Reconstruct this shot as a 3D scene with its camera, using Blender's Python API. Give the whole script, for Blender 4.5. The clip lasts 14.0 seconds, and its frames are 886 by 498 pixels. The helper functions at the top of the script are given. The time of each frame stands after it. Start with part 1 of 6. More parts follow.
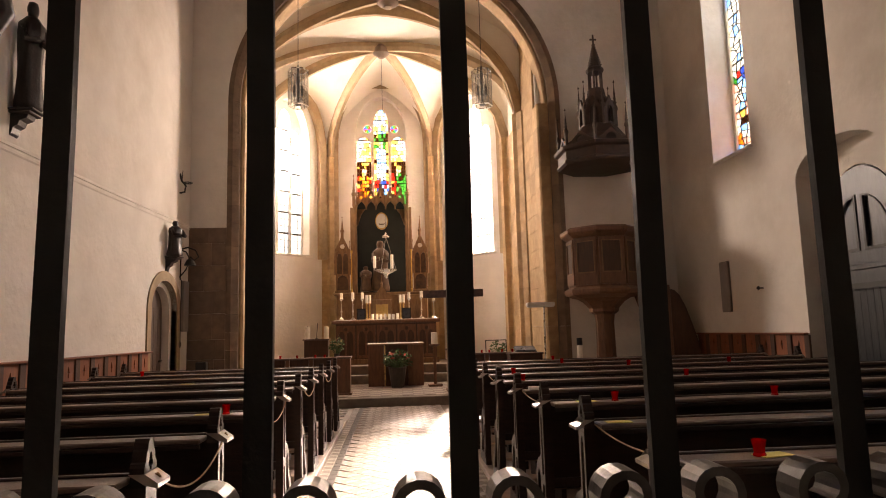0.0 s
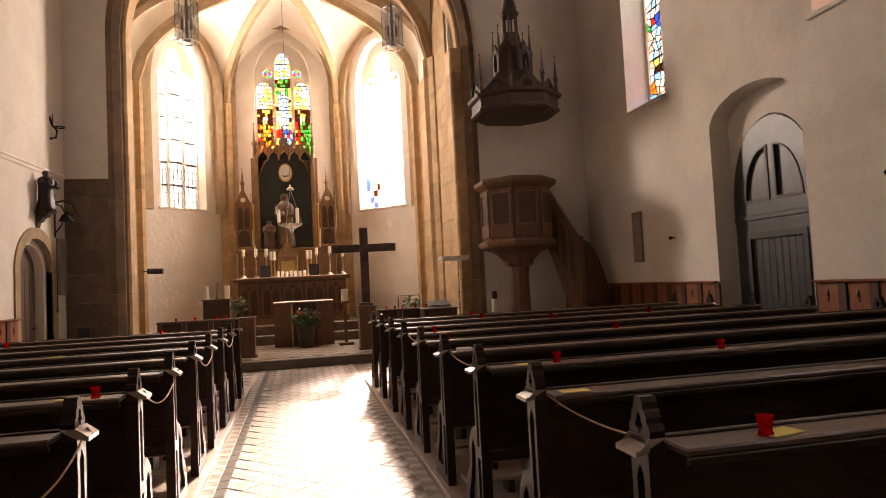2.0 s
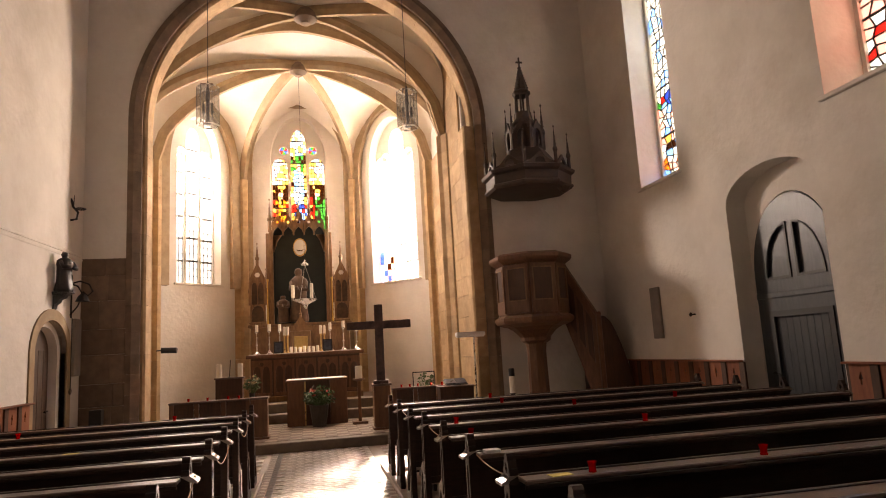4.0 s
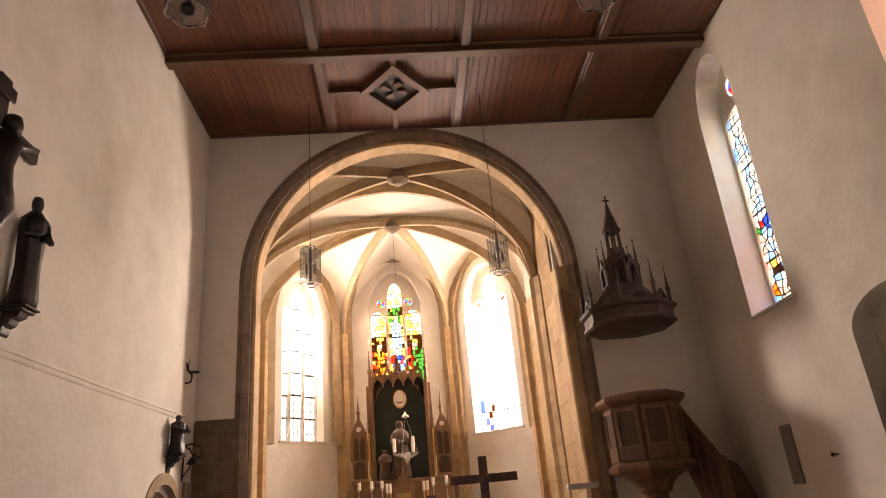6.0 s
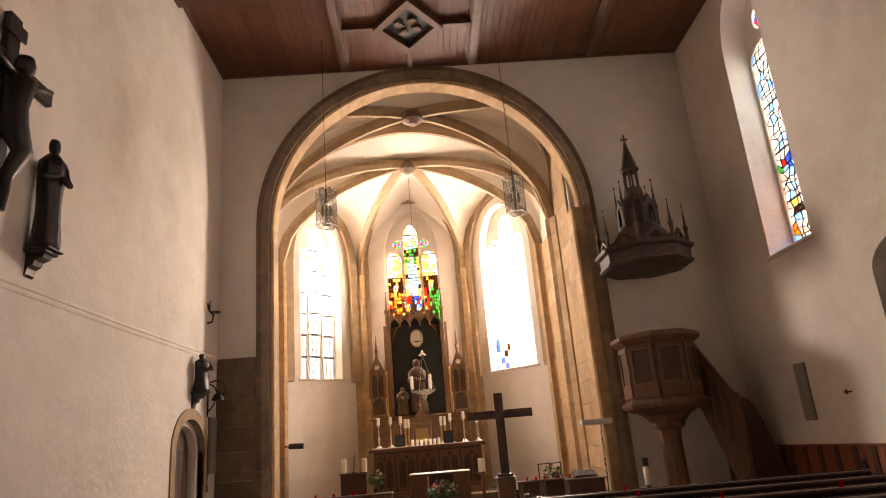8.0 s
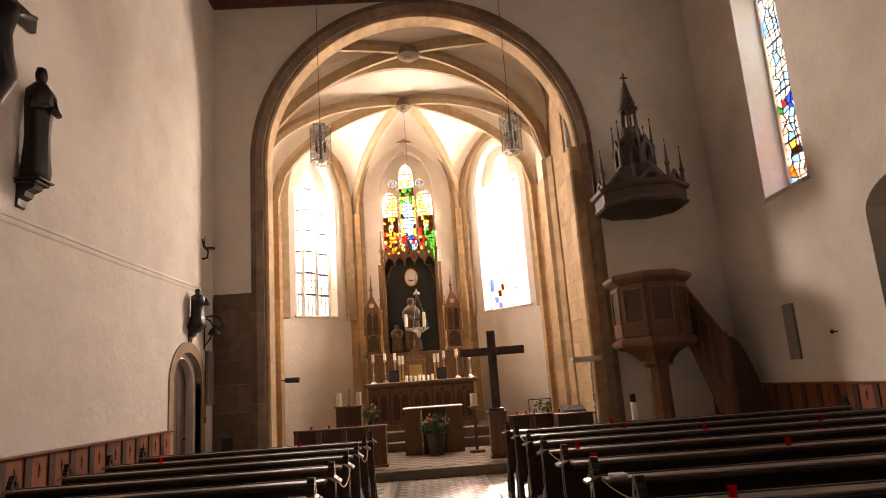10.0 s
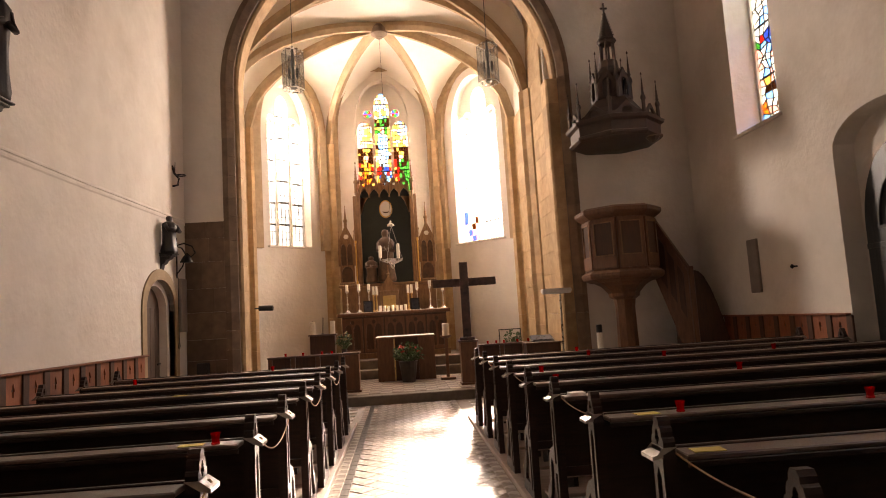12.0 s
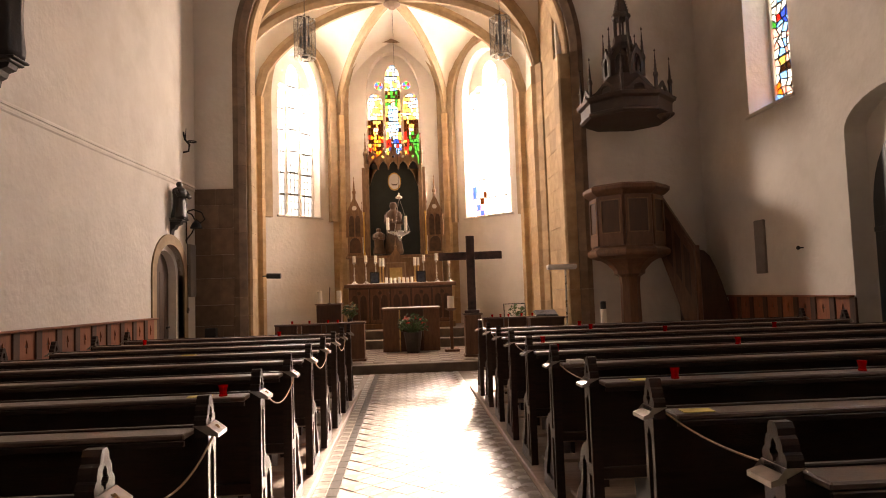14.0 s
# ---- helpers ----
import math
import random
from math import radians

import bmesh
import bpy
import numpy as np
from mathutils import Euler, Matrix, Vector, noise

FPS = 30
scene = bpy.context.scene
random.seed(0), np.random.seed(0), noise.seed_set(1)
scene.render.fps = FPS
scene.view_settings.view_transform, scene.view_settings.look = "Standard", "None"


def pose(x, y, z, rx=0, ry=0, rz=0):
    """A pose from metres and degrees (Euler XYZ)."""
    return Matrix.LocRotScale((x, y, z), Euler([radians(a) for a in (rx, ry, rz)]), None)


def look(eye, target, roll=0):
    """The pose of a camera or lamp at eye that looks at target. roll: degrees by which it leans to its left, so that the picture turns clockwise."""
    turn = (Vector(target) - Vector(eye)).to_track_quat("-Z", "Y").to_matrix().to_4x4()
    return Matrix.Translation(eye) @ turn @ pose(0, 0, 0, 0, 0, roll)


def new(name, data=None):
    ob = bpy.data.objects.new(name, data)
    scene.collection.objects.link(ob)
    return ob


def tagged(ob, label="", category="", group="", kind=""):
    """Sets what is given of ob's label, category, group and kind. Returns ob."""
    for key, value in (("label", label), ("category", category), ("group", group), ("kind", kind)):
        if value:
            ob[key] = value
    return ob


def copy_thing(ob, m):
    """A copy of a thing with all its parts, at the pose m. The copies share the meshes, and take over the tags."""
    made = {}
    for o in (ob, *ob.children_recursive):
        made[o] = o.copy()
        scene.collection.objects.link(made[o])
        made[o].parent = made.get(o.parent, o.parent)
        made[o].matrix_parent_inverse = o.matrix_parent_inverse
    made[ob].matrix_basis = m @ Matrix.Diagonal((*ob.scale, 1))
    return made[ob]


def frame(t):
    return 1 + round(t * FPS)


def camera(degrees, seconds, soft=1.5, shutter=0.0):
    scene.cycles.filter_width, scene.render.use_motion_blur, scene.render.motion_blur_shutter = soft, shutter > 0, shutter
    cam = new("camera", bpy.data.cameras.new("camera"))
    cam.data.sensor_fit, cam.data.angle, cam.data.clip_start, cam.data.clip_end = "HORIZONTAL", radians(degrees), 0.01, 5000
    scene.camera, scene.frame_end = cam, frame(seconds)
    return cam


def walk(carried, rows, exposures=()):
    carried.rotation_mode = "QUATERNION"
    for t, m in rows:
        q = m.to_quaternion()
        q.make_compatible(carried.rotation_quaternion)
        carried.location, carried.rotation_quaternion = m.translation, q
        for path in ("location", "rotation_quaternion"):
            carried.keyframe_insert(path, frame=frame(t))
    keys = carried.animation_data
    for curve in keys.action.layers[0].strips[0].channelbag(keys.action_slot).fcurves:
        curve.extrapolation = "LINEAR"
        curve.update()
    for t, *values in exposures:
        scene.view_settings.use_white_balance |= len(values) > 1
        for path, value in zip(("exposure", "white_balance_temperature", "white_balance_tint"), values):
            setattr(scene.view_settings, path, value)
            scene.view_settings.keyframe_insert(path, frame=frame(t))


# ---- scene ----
cam = camera(68.2, 14.0, soft=1.0)
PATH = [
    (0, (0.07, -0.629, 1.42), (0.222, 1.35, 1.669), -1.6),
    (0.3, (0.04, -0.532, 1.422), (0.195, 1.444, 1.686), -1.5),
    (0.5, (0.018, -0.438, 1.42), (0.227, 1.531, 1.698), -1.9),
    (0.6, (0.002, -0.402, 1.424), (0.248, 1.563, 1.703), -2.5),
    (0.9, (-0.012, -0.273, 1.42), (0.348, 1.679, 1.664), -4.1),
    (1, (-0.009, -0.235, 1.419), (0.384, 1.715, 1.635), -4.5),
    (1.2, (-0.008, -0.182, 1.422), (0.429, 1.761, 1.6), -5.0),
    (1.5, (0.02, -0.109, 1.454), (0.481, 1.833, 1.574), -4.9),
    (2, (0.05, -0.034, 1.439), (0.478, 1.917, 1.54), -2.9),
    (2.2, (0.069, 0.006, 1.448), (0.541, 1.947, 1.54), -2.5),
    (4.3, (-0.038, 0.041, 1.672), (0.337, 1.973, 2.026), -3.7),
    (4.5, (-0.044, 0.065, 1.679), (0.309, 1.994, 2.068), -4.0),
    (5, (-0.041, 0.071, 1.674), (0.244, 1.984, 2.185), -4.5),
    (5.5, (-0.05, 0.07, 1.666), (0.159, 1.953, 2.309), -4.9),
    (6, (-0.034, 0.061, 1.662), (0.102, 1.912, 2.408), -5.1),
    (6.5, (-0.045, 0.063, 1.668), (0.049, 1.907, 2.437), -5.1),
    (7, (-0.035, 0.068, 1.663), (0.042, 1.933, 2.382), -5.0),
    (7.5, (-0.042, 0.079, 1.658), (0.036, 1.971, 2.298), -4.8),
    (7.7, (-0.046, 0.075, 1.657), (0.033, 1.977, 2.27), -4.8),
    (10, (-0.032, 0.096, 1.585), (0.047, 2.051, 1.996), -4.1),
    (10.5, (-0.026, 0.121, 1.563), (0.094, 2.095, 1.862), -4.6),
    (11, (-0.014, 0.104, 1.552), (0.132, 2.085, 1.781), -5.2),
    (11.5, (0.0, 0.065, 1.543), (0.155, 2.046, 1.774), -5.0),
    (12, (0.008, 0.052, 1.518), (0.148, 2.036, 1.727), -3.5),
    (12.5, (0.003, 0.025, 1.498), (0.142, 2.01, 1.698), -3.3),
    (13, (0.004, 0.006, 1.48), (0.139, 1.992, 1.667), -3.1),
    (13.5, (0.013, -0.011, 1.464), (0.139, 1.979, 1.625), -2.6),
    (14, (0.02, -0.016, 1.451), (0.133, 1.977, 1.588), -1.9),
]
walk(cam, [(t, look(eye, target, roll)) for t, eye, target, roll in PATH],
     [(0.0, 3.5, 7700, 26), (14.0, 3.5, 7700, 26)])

# ---------- light ----------
SUN_ELEV, SUN_AZ = 26.5, 12.5          # degrees above the horizon, degrees right of the nave's axis
world = bpy.data.worlds.new("sky")
scene.world = world
world.use_nodes = True
wn = world.node_tree
sky = wn.nodes.new("ShaderNodeTexSky")
sky.sky_type, sky.sun_disc = "NISHITA", False
sky.sun_elevation, sky.sun_rotation = radians(SUN_ELEV), radians(SUN_AZ)
wn.links.new(sky.outputs[0], wn.nodes["Background"].inputs[0])
wn.nodes["Background"].inputs[1].default_value = 0.06

sun = new("sun", bpy.data.lights.new("sun", "SUN"))
sun.data.energy, sun.data.angle, sun.data.color = 5.0, radians(4.5), (1.0, 0.9, 0.78)
e, a = radians(SUN_ELEV), radians(SUN_AZ)
sun.matrix_world = look((20 * math.sin(a) * math.cos(e), 20 * math.cos(a) * math.cos(e), 20 * math.sin(e)), (0, 0, 0))


def sky_lamp(name, eye, target, w, h, power, color):
    """Stands in for the sky's light just outside a window."""
    lamp = new(name, bpy.data.lights.new(name, "AREA"))
    lamp.data.shape, lamp.data.size, lamp.data.size_y = "RECTANGLE", w, h
    lamp.data.energy, lamp.data.color = power, color
    lamp.matrix_world = look(eye, target)


# ---------- materials ----------
def nodes_of(name):
    m = bpy.data.materials.new(name)
    m.use_nodes = True
    t = m.node_tree
    return m, t, t.nodes["Principled BSDF"]


def add(t, kind, **inputs):
    n = t.nodes.new(kind)
    for k, v in inputs.items():
        n.inputs[k].default_value = v
    return n


def surface(name, c1, c2, rough=0.6, metal=0.0, scale=6.0, stretch=(1, 1, 1), bump=0.1, fine=60.0, spread=0.0,
            stain=None, stain_scale=0.7, coat=0.0, gloss_spread=0.12, dist=0.01, spec=0.5, detail=8.0):
    """A worn surface: two colours by noise, fine grain relief, optional larger stains and variation from piece to piece."""
    m, t, p = nodes_of(name)
    L = t.links.new
    co = t.nodes.new("ShaderNodeTexCoord")
    mp = t.nodes.new("ShaderNodeMapping")
    mp.inputs["Scale"].default_value = stretch
    L(co.outputs["Object"], mp.inputs[0])
    n1 = add(t, "ShaderNodeTexNoise", Scale=scale, Detail=detail, Roughness=0.6)
    L(mp.outputs[0], n1.inputs[0])
    ramp = t.nodes.new("ShaderNodeValToRGB")
    ramp.color_ramp.elements[0].position, ramp.color_ramp.elements[1].position = 0.32, 0.68
    ramp.color_ramp.elements[0].color, ramp.color_ramp.elements[1].color = (*c1, 1), (*c2, 1)
    L(n1.outputs[0], ramp.inputs[0])
    col = ramp.outputs[0]
    if stain:
        n2 = add(t, "ShaderNodeTexNoise", Scale=stain_scale, Detail=6.0, Roughness=0.65)
        L(co.outputs["Object"], n2.inputs[0])
        r2 = t.nodes.new("ShaderNodeValToRGB")
        r2.color_ramp.elements[0].position, r2.color_ramp.elements[1].position = 0.5, 0.75
        L(n2.outputs[0], r2.inputs[0])
        mx = t.nodes.new("ShaderNodeMixRGB")
        mx.inputs[2].default_value = (*stain, 1)
        L(r2.outputs[0], mx.inputs[0]), L(col, mx.inputs[1])
        col = mx.outputs[0]
    if spread:
        oi = t.nodes.new("ShaderNodeObjectInfo")
        ge = t.nodes.new("ShaderNodeNewGeometry")
        sm = t.nodes.new("ShaderNodeMath")
        sm.operation = "ADD"
        L(oi.outputs["Random"], sm.inputs[0]), L(ge.outputs["Random Per Island"], sm.inputs[1])
        fr = t.nodes.new("ShaderNodeMath")
        fr.operation = "FRACT"
        L(sm.outputs[0], fr.inputs[0])
        mr = add(t, "ShaderNodeMapRange")
        mr.inputs["To Min"].default_value, mr.inputs["To Max"].default_value = 1 - spread, 1 + spread
        L(fr.outputs[0], mr.inputs[0])
        hs = t.nodes.new("ShaderNodeHueSaturation")
        L(mr.outputs[0], hs.inputs["Value"]), L(col, hs.inputs["Color"])
        col = hs.outputs[0]
    L(col, p.inputs["Base Color"])
    n3 = add(t, "ShaderNodeTexNoise", Scale=fine, Detail=5.0)
    L(mp.outputs[0], n3.inputs[0])
    mg = add(t, "ShaderNodeMapRange")
    mg.inputs["To Min"].default_value, mg.inputs["To Max"].default_value = max(rough - gloss_spread, 0.02), min(rough + gloss_spread, 1)
    L(n1.outputs[0], mg.inputs[0])
    L(mg.outputs[0], p.inputs["Roughness"])
    if bump:
        b = add(t, "ShaderNodeBump", Strength=bump, Distance=dist)
        L(n3.outputs[0], b.inputs["Height"])
        L(b.outputs[0], p.inputs["Normal"])
    p.inputs["Metallic"].default_value = metal
    p.inputs["Coat Weight"].default_value, p.inputs["Coat Roughness"].default_value = coat, 0.28
    p.inputs["Specular IOR Level"].default_value = spec
    return m


def glass(name, tint, clear=0.5, rough=0.1):
    """Window glass: part of the light goes straight through, part is scattered."""
    m, t, p = nodes_of(name)
    t.nodes.remove(p)
    L = t.links.new
    co = t.nodes.new("ShaderNodeTexCoord")
    nz = add(t, "ShaderNodeTexNoise", Scale=14.0, Detail=4.0)
    L(co.outputs["Object"], nz.inputs[0])
    mx = t.nodes.new("ShaderNodeMixRGB")
    mx.inputs[1].default_value, mx.inputs[2].default_value = (*[c * 0.8 for c in tint], 1), (*tint, 1)
    L(nz.outputs[0], mx.inputs[0])
    tr = t.nodes.new("ShaderNodeBsdfTransparent")
    tl = t.nodes.new("ShaderNodeBsdfTranslucent")
    L(mx.outputs[0], tr.inputs[0]), L(mx.outputs[0], tl.inputs[0])
    ms = t.nodes.new("ShaderNodeMixShader")
    ms.inputs[0].default_value = clear
    L(tl.outputs[0], ms.inputs[1]), L(tr.outputs[0], ms.inputs[2])
    gl = add(t, "ShaderNodeBsdfGlossy", Roughness=rough)
    m2 = t.nodes.new("ShaderNodeMixShader")
    m2.inputs[0].default_value = 0.05
    L(ms.outputs[0], m2.inputs[1]), L(gl.outputs[0], m2.inputs[2])
    L(m2.outputs[0], t.nodes["Material Output"].inputs[0])
    return m


PLASTER = surface("lime_plaster", (0.70, 0.66, 0.60), (0.78, 0.74, 0.68), 0.85, scale=2.0, bump=0.5, fine=9, stain=(0.60, 0.55, 0.48), stain_scale=0.6, dist=0.02)
VAULT = surface("vault_plaster", (0.74, 0.69, 0.60), (0.80, 0.75, 0.67), 0.85, scale=2.0, bump=0.2, fine=25, stain=(0.70, 0.63, 0.53))
ASHLAR = surface("ochre_sandstone", (0.40, 0.265, 0.135), (0.54, 0.385, 0.22), 0.8, scale=5.0, bump=0.4, fine=45, spread=0.13, stain=(0.33, 0.205, 0.105), stain_scale=1.2)
DARKSTONE = surface("brown_sandstone", (0.13, 0.09, 0.06), (0.22, 0.15, 0.10), 0.8, scale=5.0, bump=0.4, fine=45, spread=0.15)
RIBSTONE = surface("rib_sandstone", (0.30, 0.21, 0.12), (0.42, 0.31, 0.19), 0.8, scale=5.0, bump=0.3, fine=45)
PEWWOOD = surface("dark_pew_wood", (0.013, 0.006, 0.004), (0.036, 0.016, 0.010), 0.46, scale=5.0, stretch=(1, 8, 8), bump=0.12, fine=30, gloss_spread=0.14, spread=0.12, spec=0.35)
# Flat tops: dust and the light falling on them both go into this paler brown.
LEDGEWOOD = surface("lit_ledge_wood", (0.075, 0.046, 0.034), (0.15, 0.10, 0.078), 0.42, scale=5.0, stretch=(1, 8, 8), bump=0.12, fine=30, gloss_spread=0.15)
# Seats, kneelers and platforms: sunlight bounced between the pews is painted in as paleness.
BOARDWOOD = surface("bounce_lit_boards", (0.24, 0.175, 0.13), (0.40, 0.30, 0.23), 0.5, scale=5.0, stretch=(1, 8, 8), bump=0.15, fine=30, spread=0.12)
PANELWOOD = surface("red_brown_panelling", (0.20, 0.055, 0.022), (0.30, 0.10, 0.04), 0.45, scale=4.0, stretch=(6, 6, 1), bump=0.12, fine=30, spread=0.15)
DARKPANEL = surface("dark_panel_wood", (0.05, 0.022, 0.012), (0.09, 0.04, 0.02), 0.45, scale=4.0, stretch=(6, 6, 1), bump=0.12, fine=30)
CEILWOOD = surface("ceiling_boards", (0.095, 0.030, 0.012), (0.155, 0.055, 0.022), 0.5, scale=3.0, stretch=(8, 1, 8), bump=0.15, fine=30, spread=0.2)
BEAMWOOD = surface("ceiling_beams", (0.075, 0.032, 0.016), (0.13, 0.058, 0.03), 0.5, scale=4.0, stretch=(1, 4, 4), bump=0.15, fine=30)
OAK = surface("carved_oak", (0.15, 0.08, 0.036), (0.28, 0.16, 0.078), 0.5, scale=6.0, stretch=(4, 4, 1), bump=0.2, fine=40)
PULPITOAK = surface("pulpit_oak", (0.11, 0.05, 0.025), (0.19, 0.09, 0.045), 0.45, scale=4.0, stretch=(5, 5, 1), bump=0.15, fine=40)
CANOPYOAK = surface("canopy_oak", (0.028, 0.015, 0.010), (0.062, 0.035, 0.023), 0.55, scale=5.0, bump=0.2, fine=40)
IRON = surface("forged_iron", (0.004, 0.0035, 0.003), (0.009, 0.008, 0.007), 0.5, metal=0.0, spec=0.3, scale=18.0, bump=0.5, fine=35, dist=0.004)
SCROLLIRON = surface("polished_iron", (0.05, 0.048, 0.046), (0.12, 0.115, 0.11), 0.34, metal=0.9, scale=18.0, bump=0.4, fine=35, dist=0.003)
DOORPAINT = surface("blue_grey_door", (0.03, 0.037, 0.043), (0.055, 0.065, 0.075), 0.34, scale=4.0, stretch=(6, 6, 1), bump=0.15, fine=30)
# Near-black door tone: puts the shade round the panels into mouldings and backing.
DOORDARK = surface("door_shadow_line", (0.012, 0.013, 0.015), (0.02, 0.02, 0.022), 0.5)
FLOORTILE = surface("clay_floor_tile", (0.33, 0.28, 0.24), (0.52, 0.45, 0.39), 0.27, scale=7.0, bump=0.2, fine=22, spread=0.2, gloss_spread=0.12, spec=1.0, coat=0.9, stain=(0.2, 0.155, 0.125), stain_scale=1.5)
FLOORBASE = surface("floor_mortar", (0.22, 0.18, 0.15), (0.32, 0.265, 0.22), 0.7, scale=8.0, bump=0.2)
BORDER = surface("dark_border_tile", (0.05, 0.045, 0.04), (0.09, 0.08, 0.07), 0.3, scale=7.0, bump=0.1, spread=0.2)
STEPSTONE = surface("step_stone", (0.10, 0.075, 0.055), (0.18, 0.14, 0.10), 0.5, scale=5.0, bump=0.25, stain=(0.07, 0.05, 0.04))
WAX = surface("candle_wax", (0.82, 0.78, 0.68), (0.88, 0.85, 0.76), 0.5, scale=10, bump=0.05)
BRASS = surface("old_brass", (0.55, 0.36, 0.13), (0.68, 0.47, 0.2), 0.3, metal=1.0, scale=14, bump=0.1)
SILVER = surface("silver_metal", (0.5, 0.48, 0.44), (0.65, 0.62, 0.58), 0.28, metal=1.0, scale=14, bump=0.1)
GILT = surface("gilding", (0.55, 0.35, 0.10), (0.72, 0.48, 0.16), 0.35, metal=0.9, scale=14, bump=0.1)
LINEN = surface("white_linen", (0.75, 0.73, 0.70), (0.82, 0.80, 0.77), 0.9, scale=10, bump=0.1)
BLACKPAINT = surface("dark_green_field", (0.010, 0.016, 0.014), (0.020, 0.028, 0.024), 0.5, scale=4)
BLACK = surface("black_plastic", (0.012, 0.012, 0.012), (0.02, 0.02, 0.02), 0.4)
STATUEWOOD = surface("dark_carved_wood", (0.007, 0.005, 0.004), (0.017, 0.011, 0.008), 0.42, scale=8, bump=0.3, fine=30)
CARVED = surface("brown_carved_wood", (0.05, 0.026, 0.014), (0.12, 0.066, 0.034), 0.4, scale=8, bump=0.3, fine=30)
LEAF = surface("green_leaf", (0.03, 0.07, 0.02), (0.07, 0.13, 0.04), 0.5, scale=10, spread=0.3)
PETAL = surface("red_petal", (0.5, 0.03, 0.02), (0.65, 0.06, 0.04), 0.6, scale=10)
YELLOWPETAL = surface("pale_petal", (0.6, 0.5, 0.2), (0.75, 0.7, 0.5), 0.6, scale=10)
POT = surface("dark_pot", (0.03, 0.025, 0.022), (0.06, 0.05, 0.045), 0.5)
REDGLASS = glass("red_glass", (0.72, 0.012, 0.012), 0.5, 0.05)
NOTE = surface("yellow_paper", (0.65, 0.55, 0.12), (0.75, 0.65, 0.2), 0.8, scale=10)
PAPER = surface("white_paper", (0.75, 0.74, 0.72), (0.8, 0.79, 0.77), 0.8, scale=10)
ROPE = surface("twisted_cord", (0.20, 0.11, 0.05), (0.40, 0.25, 0.12), 0.7, scale=90, bump=0.6, fine=140)
# Pew end caps: paler than the pews, the sun's glint is in this colour.
CAPMETAL = surface("glint_cap_wood", (0.24, 0.20, 0.17), (0.40, 0.35, 0.31), 0.22, scale=8, bump=0.1)
GREYBOX = surface("grey_painted_metal", (0.22, 0.19, 0.17), (0.3, 0.27, 0.24), 0.5, scale=5)
LEAD = surface("window_lead", (0.02, 0.02, 0.02), (0.045, 0.043, 0.04), 0.6, scale=10)
CLEAR = glass("clear_leaded_glass", (0.99, 0.985, 0.97), 0.97)
GRISAILLE = glass("grisaille_glass", (0.62, 0.62, 0.60), 0.55)
LAMPGLASS = glass("lantern_glass", (0.95, 0.95, 0.94), 0.95)
PICTURE = surface("dark_picture", (0.015, 0.02, 0.035), (0.05, 0.06, 0.09), 0.3, scale=12)
TINTS = {"white": (0.80, 0.78, 0.68), "yellow": (0.80, 0.6, 0.22), "orange": (0.85, 0.36, 0.09), "red": (0.66, 0.10, 0.07),
         "blue": (0.10, 0.18, 0.5), "sky": (0.35, 0.6, 0.9), "green": (0.10, 0.40, 0.12), "brown": (0.12, 0.055, 0.02), "pink": (0.9, 0.55, 0.45)}
GLASS = {k: glass("glass_" + k, v, 0.7) for k, v in TINTS.items()}


# ---------- mesh helpers ----------
def mesh_of(bm, mat, smooth=False):
    me = bpy.data.meshes.new("mesh")
    bmesh.ops.recalc_face_normals(bm, faces=bm.faces)
    bm.to_mesh(me)
    bm.free()
    me.materials.append(mat)
    if smooth:
        me.shade_smooth()
    return me


def part(name, bm, mat, parent=None, label="", smooth=False, m=None):
    ob = new(name, mesh_of(bm, mat, smooth) if isinstance(bm, bmesh.types.BMesh) else bm)
    if parent:
        ob.parent = parent
    if m is not None:
        ob.matrix_basis = m
    return tagged(ob, label)


def thing(name, label, category, m=None, group="", kind=""):
    ob = new(name)
    ob.empty_display_size = 0.1
    if m is not None:
        ob.matrix_basis = m
    return tagged(ob, label, category, group, kind)


def setting(name, bm, mat, label, category, smooth=False):
    return tagged(part(name, bm, mat, None, "", smooth), label, category, "", "structure")


def box(bm, x0, x1, y0, y1, z0, z1, bevel=0.0, m=None):
    c = bmesh.ops.create_cube(bm, size=1.0)["verts"]
    bmesh.ops.scale(bm, vec=(x1 - x0, y1 - y0, z1 - z0), verts=c)
    bmesh.ops.translate(bm, vec=((x0 + x1) / 2, (y0 + y1) / 2, (z0 + z1) / 2), verts=c)
    if bevel:
        es = list({e for v in c for e in v.link_edges})
        r = bmesh.ops.bevel(bm, geom=es, offset=bevel, segments=1, affect="EDGES")
        c = list({v for f in r["faces"] for v in f.verts} | {v for v in c if v.is_valid})
    if m is not None:
        bmesh.ops.transform(bm, matrix=m, verts=c)
    return bm


def boxed(*a, **k):
    return box(bmesh.new(), *a, **k)


def prism(bm, poly, d0, d1, axes="xz"):
    """A flat outline drawn in two axes, extruded along the third from d0 to d1."""
    def at(u, v, d):
        return {"xz": (u, d, v), "yz": (d, u, v), "xy": (u, v, d)}[axes]
    a = [bm.verts.new(at(u, v, d0)) for u, v in poly]
    b = [bm.verts.new(at(u, v, d1)) for u, v in poly]
    bm.faces.new(a), bm.faces.new(b[::-1])
    for i in range(len(poly)):
        j = (i + 1) % len(poly)
        bm.faces.new((a[i], b[i], b[j], a[j]))
    return bm


